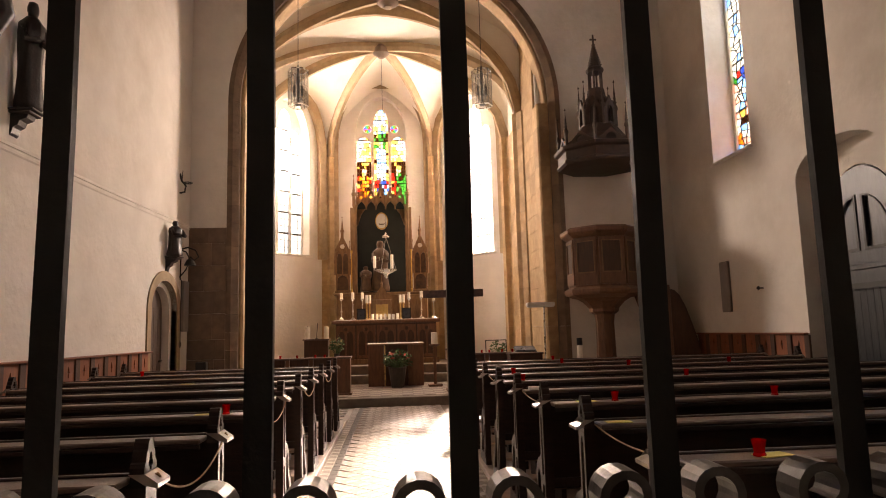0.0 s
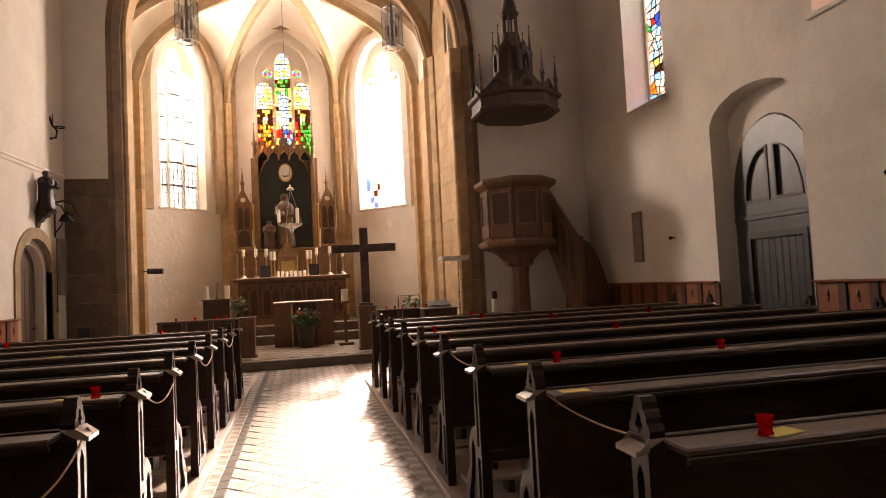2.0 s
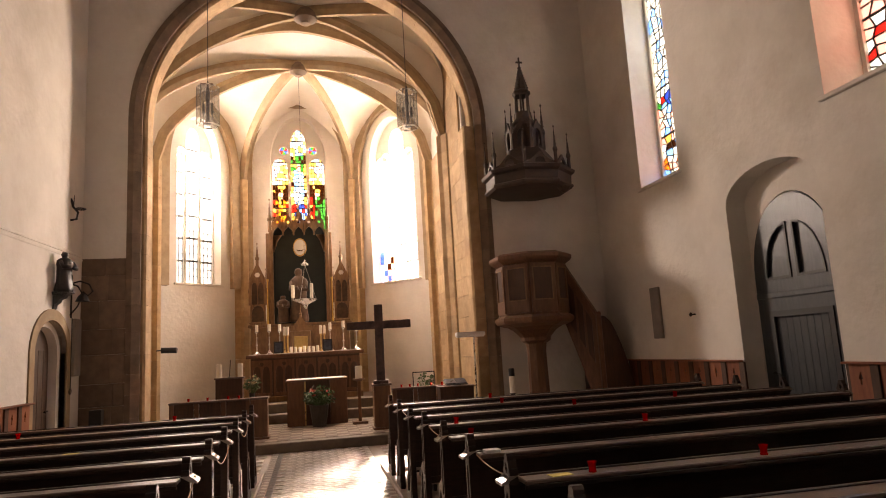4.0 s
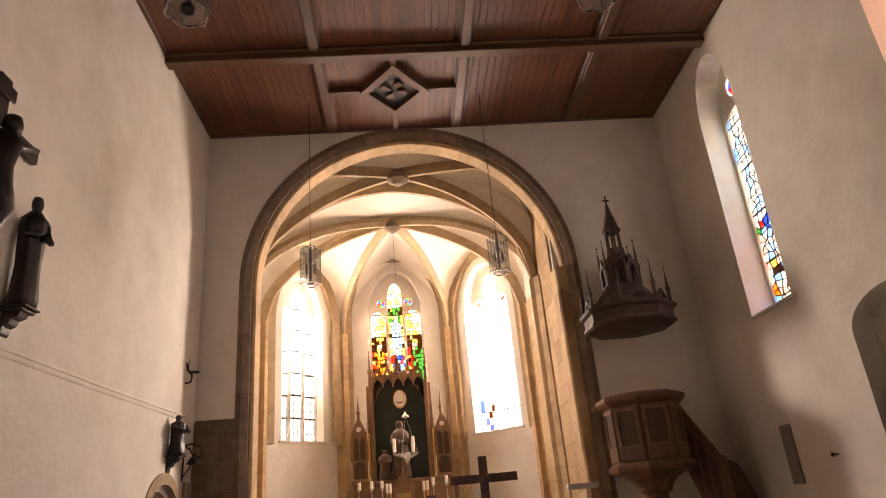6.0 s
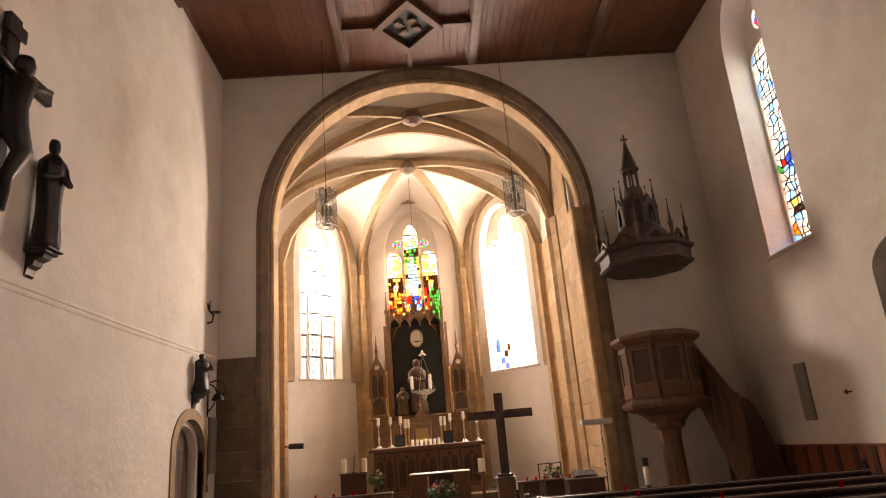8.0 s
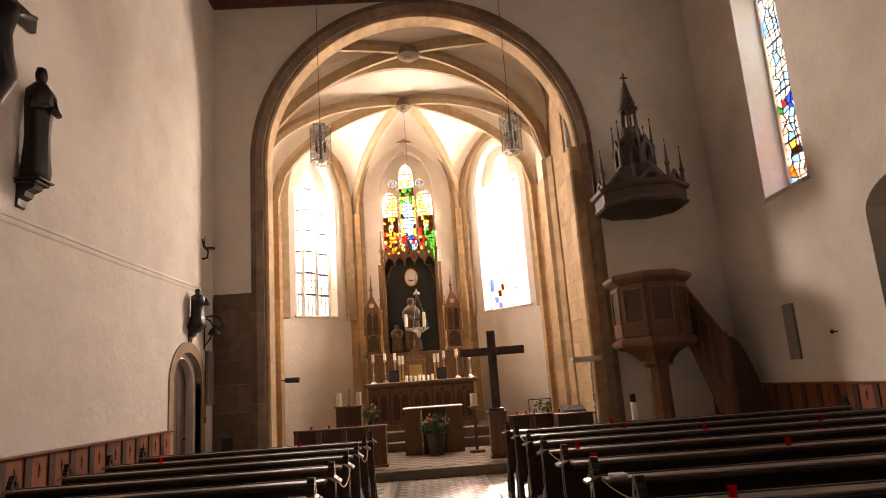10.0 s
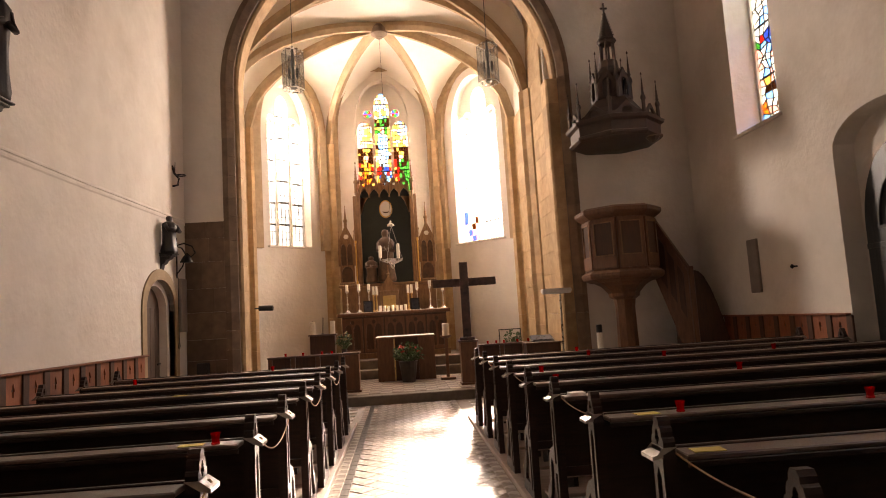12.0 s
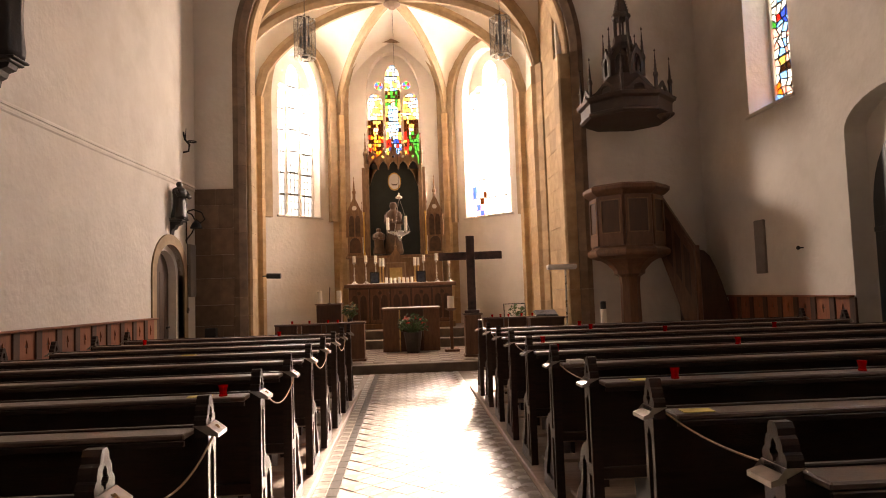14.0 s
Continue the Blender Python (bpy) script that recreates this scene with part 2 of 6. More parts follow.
def pierced(bm, outer, holes, d0, d1, axes="xz"):
    """As prism, with holes through it."""
    def at(u, v, d):
        return {"xz": (u, d, v), "yz": (d, u, v), "xy": (u, v, d)}[axes]
    own = bmesh.new()
    loops = []
    for poly in [outer, *holes]:
        vs = [own.verts.new(at(u, v, d0)) for u, v in poly]
        for i in range(len(vs)):
            own.edges.new((vs[i], vs[(i + 1) % len(vs)]))
        loops.append(vs)
    bmesh.ops.triangle_fill(own, use_beauty=True, use_dissolve=False, edges=own.edges[:])
    shift = Vector(at(0, 0, d1)) - Vector(at(0, 0, d0))
    own.verts.index_update()
    front = [bm.verts.new(v.co) for v in own.verts]
    back = [bm.verts.new(v.co + shift) for v in own.verts]
    for f in own.faces:
        ids = [v.index for v in f.verts]
        bm.faces.new([front[i] for i in ids])
        bm.faces.new([back[i] for i in reversed(ids)])
    for vs in loops:
        ids = [v.index for v in vs]
        for i in range(len(ids)):
            p, q = ids[i], ids[(i + 1) % len(ids)]
            bm.faces.new((front[p], front[q], back[q], back[p]))
    own.free()
    return bm


def lathe(bm, profile, cx=0, cy=0, seg=12, turn=0.0):
    """Turned about an upright axis; profile: (radius, z) from bottom to top."""
    rings = []
    for r, z in profile:
        rings.append([bm.verts.new((cx + r * math.cos(2 * math.pi * k / seg + turn), cy + r * math.sin(2 * math.pi * k / seg + turn), z)) for k in range(seg)])
    for a, b in zip(rings, rings[1:]):
        for k in range(seg):
            bm.faces.new((a[k], a[(k + 1) % seg], b[(k + 1) % seg], b[k]))
    bm.faces.new(rings[0][::-1]), bm.faces.new(rings[-1])
    return bm


def tube(bm, pts, r, seg=6, flat=1.0, taper=None):
    """A rod along points; flat squeezes its second axis."""
    pts = [Vector(p) for p in pts]
    rings = []
    for i, p in enumerate(pts):
        d = (pts[min(i + 1, len(pts) - 1)] - pts[max(i - 1, 0)]).normalized()
        up = Vector((0, 0, 1)) if abs(d.z) < 0.9 else Vector((0, 1, 0))
        s = d.cross(up).normalized()
        u = s.cross(d)
        rr = r * (taper[i] if taper else 1.0)
        rings.append([bm.verts.new(p + s * rr * math.cos(2 * math.pi * k / seg + math.pi / seg) + u * rr * flat * math.sin(2 * math.pi * k / seg + math.pi / seg)) for k in range(seg)])
    for a, b in zip(rings, rings[1:]):
        for k in range(seg):
            bm.faces.new((a[k], a[(k + 1) % seg], b[(k + 1) % seg], b[k]))
    bm.faces.new(rings[0][::-1]), bm.faces.new(rings[-1])
    return bm


def pointed(c, half, base, spring, apex, n=8):
    """The outline of a pointed opening, from the lower left, clockwise to the lower right."""
    h = apex - spring
    out = [(c - half, base)]
    left = []
    for i in range(n + 1):
        s = i / n
        ang = s * math.pi / 2
        x = -half * max(0.0, math.cos(ang)) ** 0.85
        z = h * (0.86 * math.sin(ang) + 0.14 * s)
        left.append((x, spring + z))
    out += [(c + x, z) for x, z in left]
    out += [(c - x, z) for x, z in left[-2::-1]]
    out.append((c + half, base))
    return out


def rounded(c, half, base, spring, rise, n=16):
    return [(c - half, base)] + [(c - half * math.cos(math.pi * i / n), spring + rise * math.sin(math.pi * i / n)) for i in range(n + 1)] + [(c + half, base)]

# ---------- the building ----------
XL, XR, YA, ZC, YB = -4.1, 6.15, 13.0, 9.92, -4.5     # left wall, right wall, arch wall, ceiling, back wall
CF = 0.17                                              # chancel floor

setting("floor", boxed(XL - 0.9, XR + 0.9, YB - 0.5, 12.32, -0.3, 0.0), FLOORBASE, "worn mortar bed beneath the clay tiles of the nave floor", "floor")
setting("chancel_floor", boxed(-5.2, 5.0, 12.62, 20.5, -0.3, CF), STEPSTONE, "brown stone chancel floor one step above the nave", "floor")
setting("chancel_step", boxed(XL, XR, 12.32, 12.62, -0.3, CF + 0.004, 0.012), STEPSTONE, "worn dark stone step before the chancel", "step")

# left wall with its small arched doorway
door_hole = rounded(11.65, 0.68, 0.0, 1.95, 0.52)
bm = pierced(bmesh.new(), [(YB, -0.2), (YB, ZC + 0.3), (YA, ZC + 0.3), (YA, -0.2), (12.33, -0.2), *door_hole[::-1], (10.97, -0.2)], [], XL - 0.6, XL, "yz")
setting("wall_left", bm, PLASTER, "cream lime-plastered nave wall with uneven shading", "wall")

# right wall: deep door niche, two tall pointed windows, and an added unseen third opening for fill light
niche = rounded(7.72, 0.92, 0.0, 3.5, 0.45)
win_1, win_2 = pointed(10.4, 0.66, 4.4, 8.3, 9.55), pointed(5.85, 0.66, 4.4, 8.3, 9.55)
bm = pierced(bmesh.new(), [(YB, -0.2), (YB, ZC + 0.3), (YA, ZC + 0.3), (YA, -0.2), (8.64, -0.2), *niche[::-1], (6.8, -0.2)], [win_1, win_2, pointed(1.3, 0.66, 4.4, 8.3, 9.55)], XR, XR + 0.75, "yz")
setting("wall_right", bm, PLASTER, "cream lime-plastered nave wall with deep window reveals", "wall")
setting("wall_back", boxed(XL - 0.6, XR + 0.75, YB - 0.4, YB, -0.2, ZC + 0.3), PLASTER, "plain plastered wall closing the nave", "wall")
setting("niche_back", boxed(XR + 0.752, XR + 0.9, 6.6, 8.9, -0.2, 4.3), PLASTER, "plastered back of the door niche", "wall")

# arch wall with the chancel arch
AX, AR, AS = 0.21, 3.54, 6.37
arch_hole = rounded(AX, AR, 0.0, AS, AR, 32)
bm = pierced(bmesh.new(), [(XL - 0.6, -0.2), (XL - 0.6, ZC + 0.3), (XR + 0.75, ZC + 0.3), (XR + 0.75, -0.2), (AX + AR, -0.2), *arch_hole[::-1], (AX - AR, -0.2)], [], YA, YA + 0.6, "xz")
setting("wall_arch", bm, PLASTER, "plastered wall above and beside the chancel arch", "wall")


def ring_stone(r0, r1, a0, a1, y0, y1, cham=0.0):
    """One voussoir between two angles, chamfered on its inner front edge."""
    bm = bmesh.new()
    prof = [(r1, y0), (r0 + cham, y0), (r0, y0 + cham), (r0, y1), (r1, y1)] if cham else [(r1, y0), (r0, y0), (r0, y1), (r1, y1)]
    n = 3
    rings = []
    for k in range(n + 1):
        a = a0 + (a1 - a0) * k / n
        rings.append([bm.verts.new((AX - r * math.cos(a), y, AS + r * math.sin(a))) for r, y in prof])
    for p, q in zip(rings, rings[1:]):
        for i in range(len(prof)):
            j = (i + 1) % len(prof)
            bm.faces.new((p[i], p[j], q[j], q[i]))
    bm.faces.new(rings[0]), bm.faces.new(rings[-1][::-1])
    return bm


arch = thing("chancel_arch", "round chancel arch of dark moulded sandstone with ochre reveal", "arch", kind="structure")
NV = 19
for k in range(NV):
    a0, a1 = math.pi * k / NV + 0.0003, math.pi * (k + 1) / NV - 0.0003
    part("moulding_stone", ring_stone(AR - 0.21, AR + 0.012, a0, a1, YA - 0.03, YA + 0.3, 0.12), DARKSTONE, arch)
    part("arch_stone", ring_stone(AR - 0.29, AR - 0.21, a0, a1, YA + 0.16, YA + 0.62, 0.04), ASHLAR, arch)


def chamfer_jamb(side, h0, h1, wide, y0, y1, cham, off):
    """A course of the arch's jamb; side -1 is the left one."""
    x0, x1 = AX + side * (AR - off), AX + side * (AR - off - wide)
    poly = [(x0, y0), (x1 + side * cham, y0), (x1, y0 + cham), (x1, y1), (x0, y1)]
    return prism(bmesh.new(), poly, h0 + 0.0015, h1 - 0.0015, "xy")


random.seed(4)
for side in (-1, 1):
    z = 0.0
    while z < AS - 0.05:
        h = min(random.uniform(0.34, 0.52), AS - z)
        if AS - z - h < 0.2:
            h = AS - z
        part("moulding_stone", chamfer_jamb(side, z, z + h, 0.222, YA - 0.03, YA + 0.3, 0.12, -0.012), DARKSTONE, arch)
        part("jamb_stone", chamfer_jamb(side, z, z + h, 0.08 if side < 0 else 0.25, YA + 0.16, YA + 0.62, 0.04, 0.21), ASHLAR, arch)
        z += h

# dark ashlar patch beside the arch
block = thing("corner_masonry", "bare brown sandstone blocks at the foot of the arch wall", "stonework", kind="structure")
z = 0.0
while z < 3.6:
    h = min(random.choice((0.4, 0.46, 0.52)), 3.66 - z)
    if 3.66 - z - h < 0.25:
        h = 3.66 - z
    cut = random.uniform(-3.85, -3.5)
    for x0, x1 in ((XL + 0.003, cut), (cut, AX - AR - 0.016)):
        part("stone", boxed(x0 + 0.001, x1 - 0.001, YA - 0.025, YA + 0.05, z + 0.0015, z + h - 0.0015, 0.006), DARKSTONE, block)
    z += h

# ---------- chancel: polygonal walls, vault ----------
CX, HX = -0.25, 3.6
P = [(CX - HX, 13.6), (CX - HX, 15.0), (CX - HX, 17.1), (CX - 1.6, 19.1), (CX + 1.6, 19.1), (CX + HX, 17.1), (CX + HX, 15.0), (CX + HX, 13.6)]


def along(a, b, off=0.0):
    """The pose whose x runs from a to b along a wall and whose y points outwards."""
    d = Vector((b[0] - a[0], b[1] - a[1], 0)).normalized()
    n = Vector((-d.y, d.x, 0))
    m = Matrix(((d.x, n.x, 0, a[0]), (d.y, n.y, 0, a[1]), (0, 0, 1, 0), (0, 0, 0, 1)))
    return m @ Matrix.Translation((0, off, 0))


def length(a, b):
    return math.hypot(b[0] - a[0], b[1] - a[1])


VS = 6.75      # springing of the vault
facets = [(0, 1, None), (1, 2, None), (2, 3, 0.72), (3, 4, 0.80), (4, 5, 0.72), (5, 6, None), (6, 7, None)]
WIN = {2: (3.72, 6.9, 8.3, 0.68), 3: (3.9, 7.36, 8.72, 0.80), 4: (3.62, 6.9, 8.4, 0.80)}   # sill, spring, apex, half width
for i, (p, q, w) in enumerate(facets):
    l = length(P[p], P[q])
    holes = []
    if w:
        s, sp, ap, hw = WIN[i]
        holes = [pointed(l / 2, hw, s, sp, ap)]
    bm = pierced(bmesh.new(), [(-0.1, -0.2), (-0.1, 9.6), (l + 0.1, 9.6), (l + 0.1, -0.2)], holes, 0.0, 0.40, "xz")
    ob = setting("wall_chancel_%d" % (i + 1), bm, PLASTER, "cream plastered wall of the polygonal chancel", "wall")
    ob.matrix_basis = along(P[p], P[q])
# ochre courses on the straight chancel walls
random.seed(21)
for p, q in ((0, 1), (1, 2), (5, 6), (6, 7)):
    l = length(P[p], P[q])
    face = thing("chancel_masonry", "ochre sandstone courses lining the straight chancel wall", "stonework", along(P[p], P[q]), kind="structure")
    z, top = CF, 9.3 if 0 in (p, q) or 7 in (p, q) else 6.7
    while z < top - 0.01:
        h = min(random.uniform(0.36, 0.5), top - z)
        if top - z - h < 0.25:
            h = top - z
        cut = random.uniform(0.3, 0.7) * l
        for x0, x1 in ((0, cut), (cut, l)):
            part("stone", boxed(x0 + 0.0015, x1 - 0.0015, -0.05, 0.02, z + 0.0015, z + h - 0.0015, 0.006), ASHLAR, face)
        z += h
for side in (-1, 1):
    x0, x1 = sorted((AX + side * (AR - 0.28), CX + side * (HX + 0.1)))
    setting("arch_return", boxed(x0, x1, YA + 0.602, YA + 0.68, 0, 9.6), ASHLAR, "sandstone back of the chancel arch", "wall")


def crown(v):
    """How a rib or cell rises from its springing (0) to the boss (1)."""
    return math.sqrt(1 - (1 - v) ** 2) * 0.85 + 0.15 * v


def web(a, b, apex, boss, spring=VS, n=12, v_n=12, point=0.35, spring_b=None):
    """One curved vault cell from the wall line a-b, with a wall arch up to apex, to the boss; without an apex its edge runs straight."""
    bm = bmesh.new()
    grid = []
    for i in range(n + 1):
        u = i / n
        k = 1 - abs(2 * u - 1)
        if apex is None:
            za = spring + (spring_b - spring) * u
        else:
            za = spring + (apex - spring) * (math.sqrt(max(0, 1 - (1 - k) ** 2)) * (1 - point) + point * k)
        row = []
        for j in range(v_n + 1):
            v = j / v_n
            f = crown(v)
            x = a[0] + (b[0] - a[0]) * u
            y = a[1] + (b[1] - a[1]) * u
            row.append(bm.verts.new((x + (boss[0] - x) * v, y + (boss[1] - y) * v, za + (boss[2] - za) * f)))
        grid.append(row)
    for i in range(n):
        for j in range(v_n):
            try:
                bm.faces.new((grid[i][j], grid[i + 1][j], grid[i + 1][j + 1], grid[i][j + 1]))
            except ValueError:
                pass
    bmesh.ops.remove_doubles(bm, verts=bm.verts, dist=0.0005)
    return bm


B1, B2 = (0.05, 14.3, 9.55), (-0.16, 16.5, 9.25)
TA = 9.6          # apex of the transverse arch
A0, A7, AZ = (AX - 2.25, 13.62), (AX + 2.25, 13.62), 9.25      # where the near ribs meet the back of the arch
M0, M7, MZ = (CX - HX + 0.06, 14.82), (CX + HX - 0.06, 14.82), 8.3
cells = [(P[1], P[6], TA, B1, 0.05),
         (P[1], P[6], TA, B2, 0.05), (P[1], P[2], 8.3, B2, 0.35), (P[2], P[3], 8.75, B2, 0.35), (P[3], P[4], 9.0, B2, 0.35), (P[4], P[5], 8.75, B2, 0.35), (P[5], P[6], 8.3, B2, 0.35)]
for a, b, ap, bo, pt in cells:
    setting("vault_cell", web(a, b, ap, bo, point=pt), VAULT, "cream plastered cell of the chancel rib vault", "vault", True)


near = [web(A7, A0, 9.95, B1, AZ, point=0.05)]
for w, m_, a_ in ((P[1], M0, A0), (P[6], M7, A7)):
    near += [web(w, m_, None, B1, 7.0, spring_b=MZ), web(m_, a_, None, B1, MZ, spring_b=AZ)]
for bm in near:
    setting("vault_cell", bm, VAULT, "cream plastered cell of the chancel rib vault", "vault", True)


def rib_path(a, boss, spring=VS - 0.05, n=14):
    out = []
    for j in range(n + 1):
        v = j / n
        f = crown(v)
        out.append(Vector((a[0] + (boss[0] - a[0]) * v, a[1] + (boss[1] - a[1]) * v, spring + (boss[2] - spring) * f - 0.05)))
    return out


def rib(pts, w=0.10, d=0.17):
    """A moulded rib along points: a chamfered section hanging below the cells."""
    bm = bmesh.new()
    sec = [(-w, 0.06), (-w, -0.05), (-w * 0.45, -d), (w * 0.45, -d), (w, -0.05), (w, 0.06)]
    rings = []
    for i, p in enumerate(pts):
        d_ = (pts[min(i + 1, len(pts) - 1)] - pts[max(i - 1, 0)]).normalized()
        flat = Vector((pts[-1].x - pts[0].x, pts[-1].y - pts[0].y, 0)).normalized()
        s = flat.cross(Vector((0, 0, 1))).normalized()
        u = s.cross(d_).normalized()
        rings.append([bm.verts.new(p + s * x + u * z) for x, z in sec])
    for a, b in zip(rings, rings[1:]):
        for k in range(len(sec)):
            bm.faces.new((a[k], a[(k + 1) % len(sec)], b[(k + 1) % len(sec)], b[k]))
    bm.faces.new(rings[0]), bm.faces.new(rings[-1][::-1])
    return bm


vault = thing("vault_ribs", "ochre sandstone ribs and bosses of the chancel vault", "vault", kind="structure")
for a, sp in ((A0, AZ), (P[1], VS - 0.05), (P[6], VS - 0.05), (A7, AZ)):
    part("rib", rib(rib_path(a, B1, sp)), RIBSTONE, vault)
for a in (P[1], P[2], P[3], P[4], P[5], P[6]):
    part("rib", rib(rib_path(a, B2)), RIBSTONE, vault)
tr = []
for i in range(25):
    u = i / 24
    k = 1 - abs(2 * u - 1)
    tr.append(Vector((P[1][0] + (P[6][0] - P[1][0]) * u, 15.0, VS - 0.05 + (TA - VS) * (math.sqrt(1 - (1 - k) ** 2) * 0.95 + 0.05 * k) - 0.03)))
part("transverse_rib", rib(tr, 0.11, 0.19), RIBSTONE, vault)
for b, r in ((B1, 0.26), (B2, 0.22)):
    part("boss", lathe(bmesh.new(), [(r * 0.5, b[2] - 0.36), (r, b[2] - 0.28), (r, b[2] - 0.16), (r * 0.7, b[2] - 0.05)], b[0], b[1], 16), DARKSTONE, vault)
    part("boss_rose", lathe(bmesh.new(), [(r * 0.2, b[2] - 0.40), (r * 0.42, b[2] - 0.385), (r * 0.45, b[2] - 0.36)], b[0], b[1], 10), DARKSTONE, vault)

# wall shafts of stone courses at the corners of the chancel
random.seed(7)
for i in (1, 2, 3, 4, 5, 6):
    x, y = P[i]
    inward = Vector((CX - x, 15.6 - y, 0)).normalized()
    shaft = thing("wall_shaft", "ochre sandstone wall shaft in courses", "stonework", pose(x + inward.x * 0.02, y + inward.y * 0.02, 0, 0, 0, math.degrees(math.atan2(inward.y, inward.x))), kind="structure")
    z, wide = CF, 0.30 if i in (1, 6) else 0.40
    while z < VS:
        h = min(random.uniform(0.3, 0.5), VS - z)
        if VS - z - h < 0.2:
            h = VS - z
        bm = prism(bmesh.new(), [(-0.25, -wide), (0.02, -wide), (0.14, -0.12), (0.24, -0.07), (0.24, 0.07), (0.14, 0.12), (0.02, wide), (-0.25, wide)], z + 0.0015, z + h - 0.0015, "xy")
        part("stone", bm, ASHLAR, shaft)
        z += h

# pointed stone frames round the three chancel windows
for i, (p, q, w) in enumerate(facets):
    if not w:
        continue
    l = length(P[p], P[q])
    s, sp, ap, hw = WIN[i]
    wider = 0.50 if i == 3 else 0.3
    lift = 0.26 if i == 3 else 0.22
    inner, outer = pointed(l / 2, hw + wider, s - 0.1, sp - 0.1, ap + lift), pointed(l / 2, hw + wider + 0.26, s - 0.1, sp - 0.1, ap + lift + 0.34)
    fr = thing("blind_arch", "pointed stone archivolt framing a chancel window", "arch", along(P[p], P[q]), kind="structure")
    for k in range(len(inner) - 1):
        bm = bmesh.new()
        prism(bm, [inner[k], inner[k + 1], outer[k + 1], outer[k]], -0.14, 0.05)
        part("arch_stone", bm, RIBSTONE, fr)


# ---------- windows ----------
def stained_window(name, label, m, hw, s, sp, ap, lights, figure, depth=0.4, rise=(-0.1, 0.62, 0.18, 1.06)):
    """Stone mullions, leaded panes and a sill in an opening of half width hw; x runs along the wall, y outwards."""
    w = thing(name, label, "window", m, kind="structure")
    wide = 2 * hw / lights
    tops = []
    for k in range(lights):
        c = -hw + wide * (k + 0.5)
        mid = abs(k - (lights - 1) / 2) < 0.1 and lights > 1
        t = 0.045 if figure else 0.012 if name == "window_3" else 0.034
        tops.append((c, wide / 2 - t, sp + (rise[1] if mid else rise[0]), sp + (rise[3] if mid else rise[2])))
    # stone tracery
    holes = [pointed(c, h, s + 0.03, a, b, 5) for c, h, a, b in tops]
    for c in ((-hw * 0.52, hw * 0.52) if lights == 3 else (0.0,)):
        zc = sp + (0.42 if lights == 3 else 0.62)
        r = 0.13 if lights == 3 else min(0.24, hw * 0.4)
        holes.append([(c + r * math.cos(t * math.pi / 6), zc + r * math.sin(t * math.pi / 6)) for t in range(12)])
    outline = pointed(0, hw + 0.02, s, sp, ap + 0.02)
    part("tracery", pierced(bmesh.new(), outline, holes, depth, depth + 0.09), PLASTER, w)
    part("sill", boxed(-hw - 0.08, hw + 0.08, -0.05, depth, s - 0.06, s - 0.003, 0.01), PLASTER, w)
    # leaded panes, each one an irregular piece of glass
    lead = bmesh.new()
    rng = random.Random(len(name) * 7 + lights)
    yg = depth + 0.045

    def came(p, q, t):
        d = Vector((q[0] - p[0], q[1] - p[1])).normalized() * t
        prism(lead, [(p[0] + d.y, p[1] - d.x), (q[0] + d.y, q[1] - d.x), (q[0] - d.y, q[1] + d.x), (p[0] - d.y, p[1] + d.x)], yg - 0.008, yg + 0.014)

    for k, (c, h, a, b) in enumerate(tops):
        if figure:
            cols, rows, wob, thin = (6, int((b - s) / 0.115), 0.34, 0.010) if lights == 3 else (8, int((b - s) / 0.135), 0.44, 0.009)
        else:
            cols, rows, wob, thin = (3, int((b - s) / 0.2), 0.0, 0.005) if name == "window_2" else (4, int((b - s) / 0.17), 0.0, 0.003)
        bar = 6 if lights == 3 and figure else 7 if figure else 3
        grid = []
        for r in range(rows + 1):
            jz = wob * (b - s) / rows if 0 < r < rows and r % bar else 0.0
            jx = wob * 2 * h / cols
            grid.append([(c - h + 2 * h * q / cols + (rng.uniform(-jx, jx) if 0 < q < cols else 0.0), s + 0.03 + (b - s - 0.03) * r / rows + rng.uniform(-jz, jz)) for q in range(cols + 1)])
        for r in range(rows):
            for q in range(cols):
                pts = [grid[r][q], grid[r][q + 1], grid[r + 1][q + 1], grid[r + 1][q]]
                if figure:
                    mat = figure(k, (pts[0][1] - s) / (b - s), ((pts[0][0] + pts[1][0]) / 2 - c) / h, rng)
                elif name == "window_3" and k == 0 and r < 5:
                    mat = GLASS[rng.choice(("sky", "white", "sky", "brown", "white", "pink", "blue"))]
                else:
                    mat = GRISAILLE if name == "window_2" and pts[0][1] < s + 2.0 else CLEAR
                part("pane", prism(bmesh.new(), pts, yg, yg + 0.006), mat, w)
                if q:
                    came(grid[r][q], grid[r + 1][q], thin)
                came(grid[r][q], grid[r][q + 1], (0.017 if figure else 0.024 if name == "window_2" else 0.012) if r % bar == 0 else thin)
    part("lead_cames", lead, LEAD, w, "dark lead bars between the panes")
    for c in ((-hw * 0.52, hw * 0.52) if lights == 3 else (0.0,)):
        r = 0.13 if lights == 3 else min(0.24, hw * 0.4)
        zc = sp + (0.42 if lights == 3 else 0.62)
        for t in range(6):
            a0, a1 = t * math.pi / 3, (t + 1) * math.pi / 3
            mat = GLASS[("red", "green", "blue")[t % 3]] if figure else CLEAR
            part("pane", prism(bmesh.new(), [(c, zc), (c + r * math.cos(a0), zc + r * math.sin(a0)), (c + r * math.cos(a1), zc + r * math.sin(a1))], yg, yg + 0.006), mat, w)
    return w


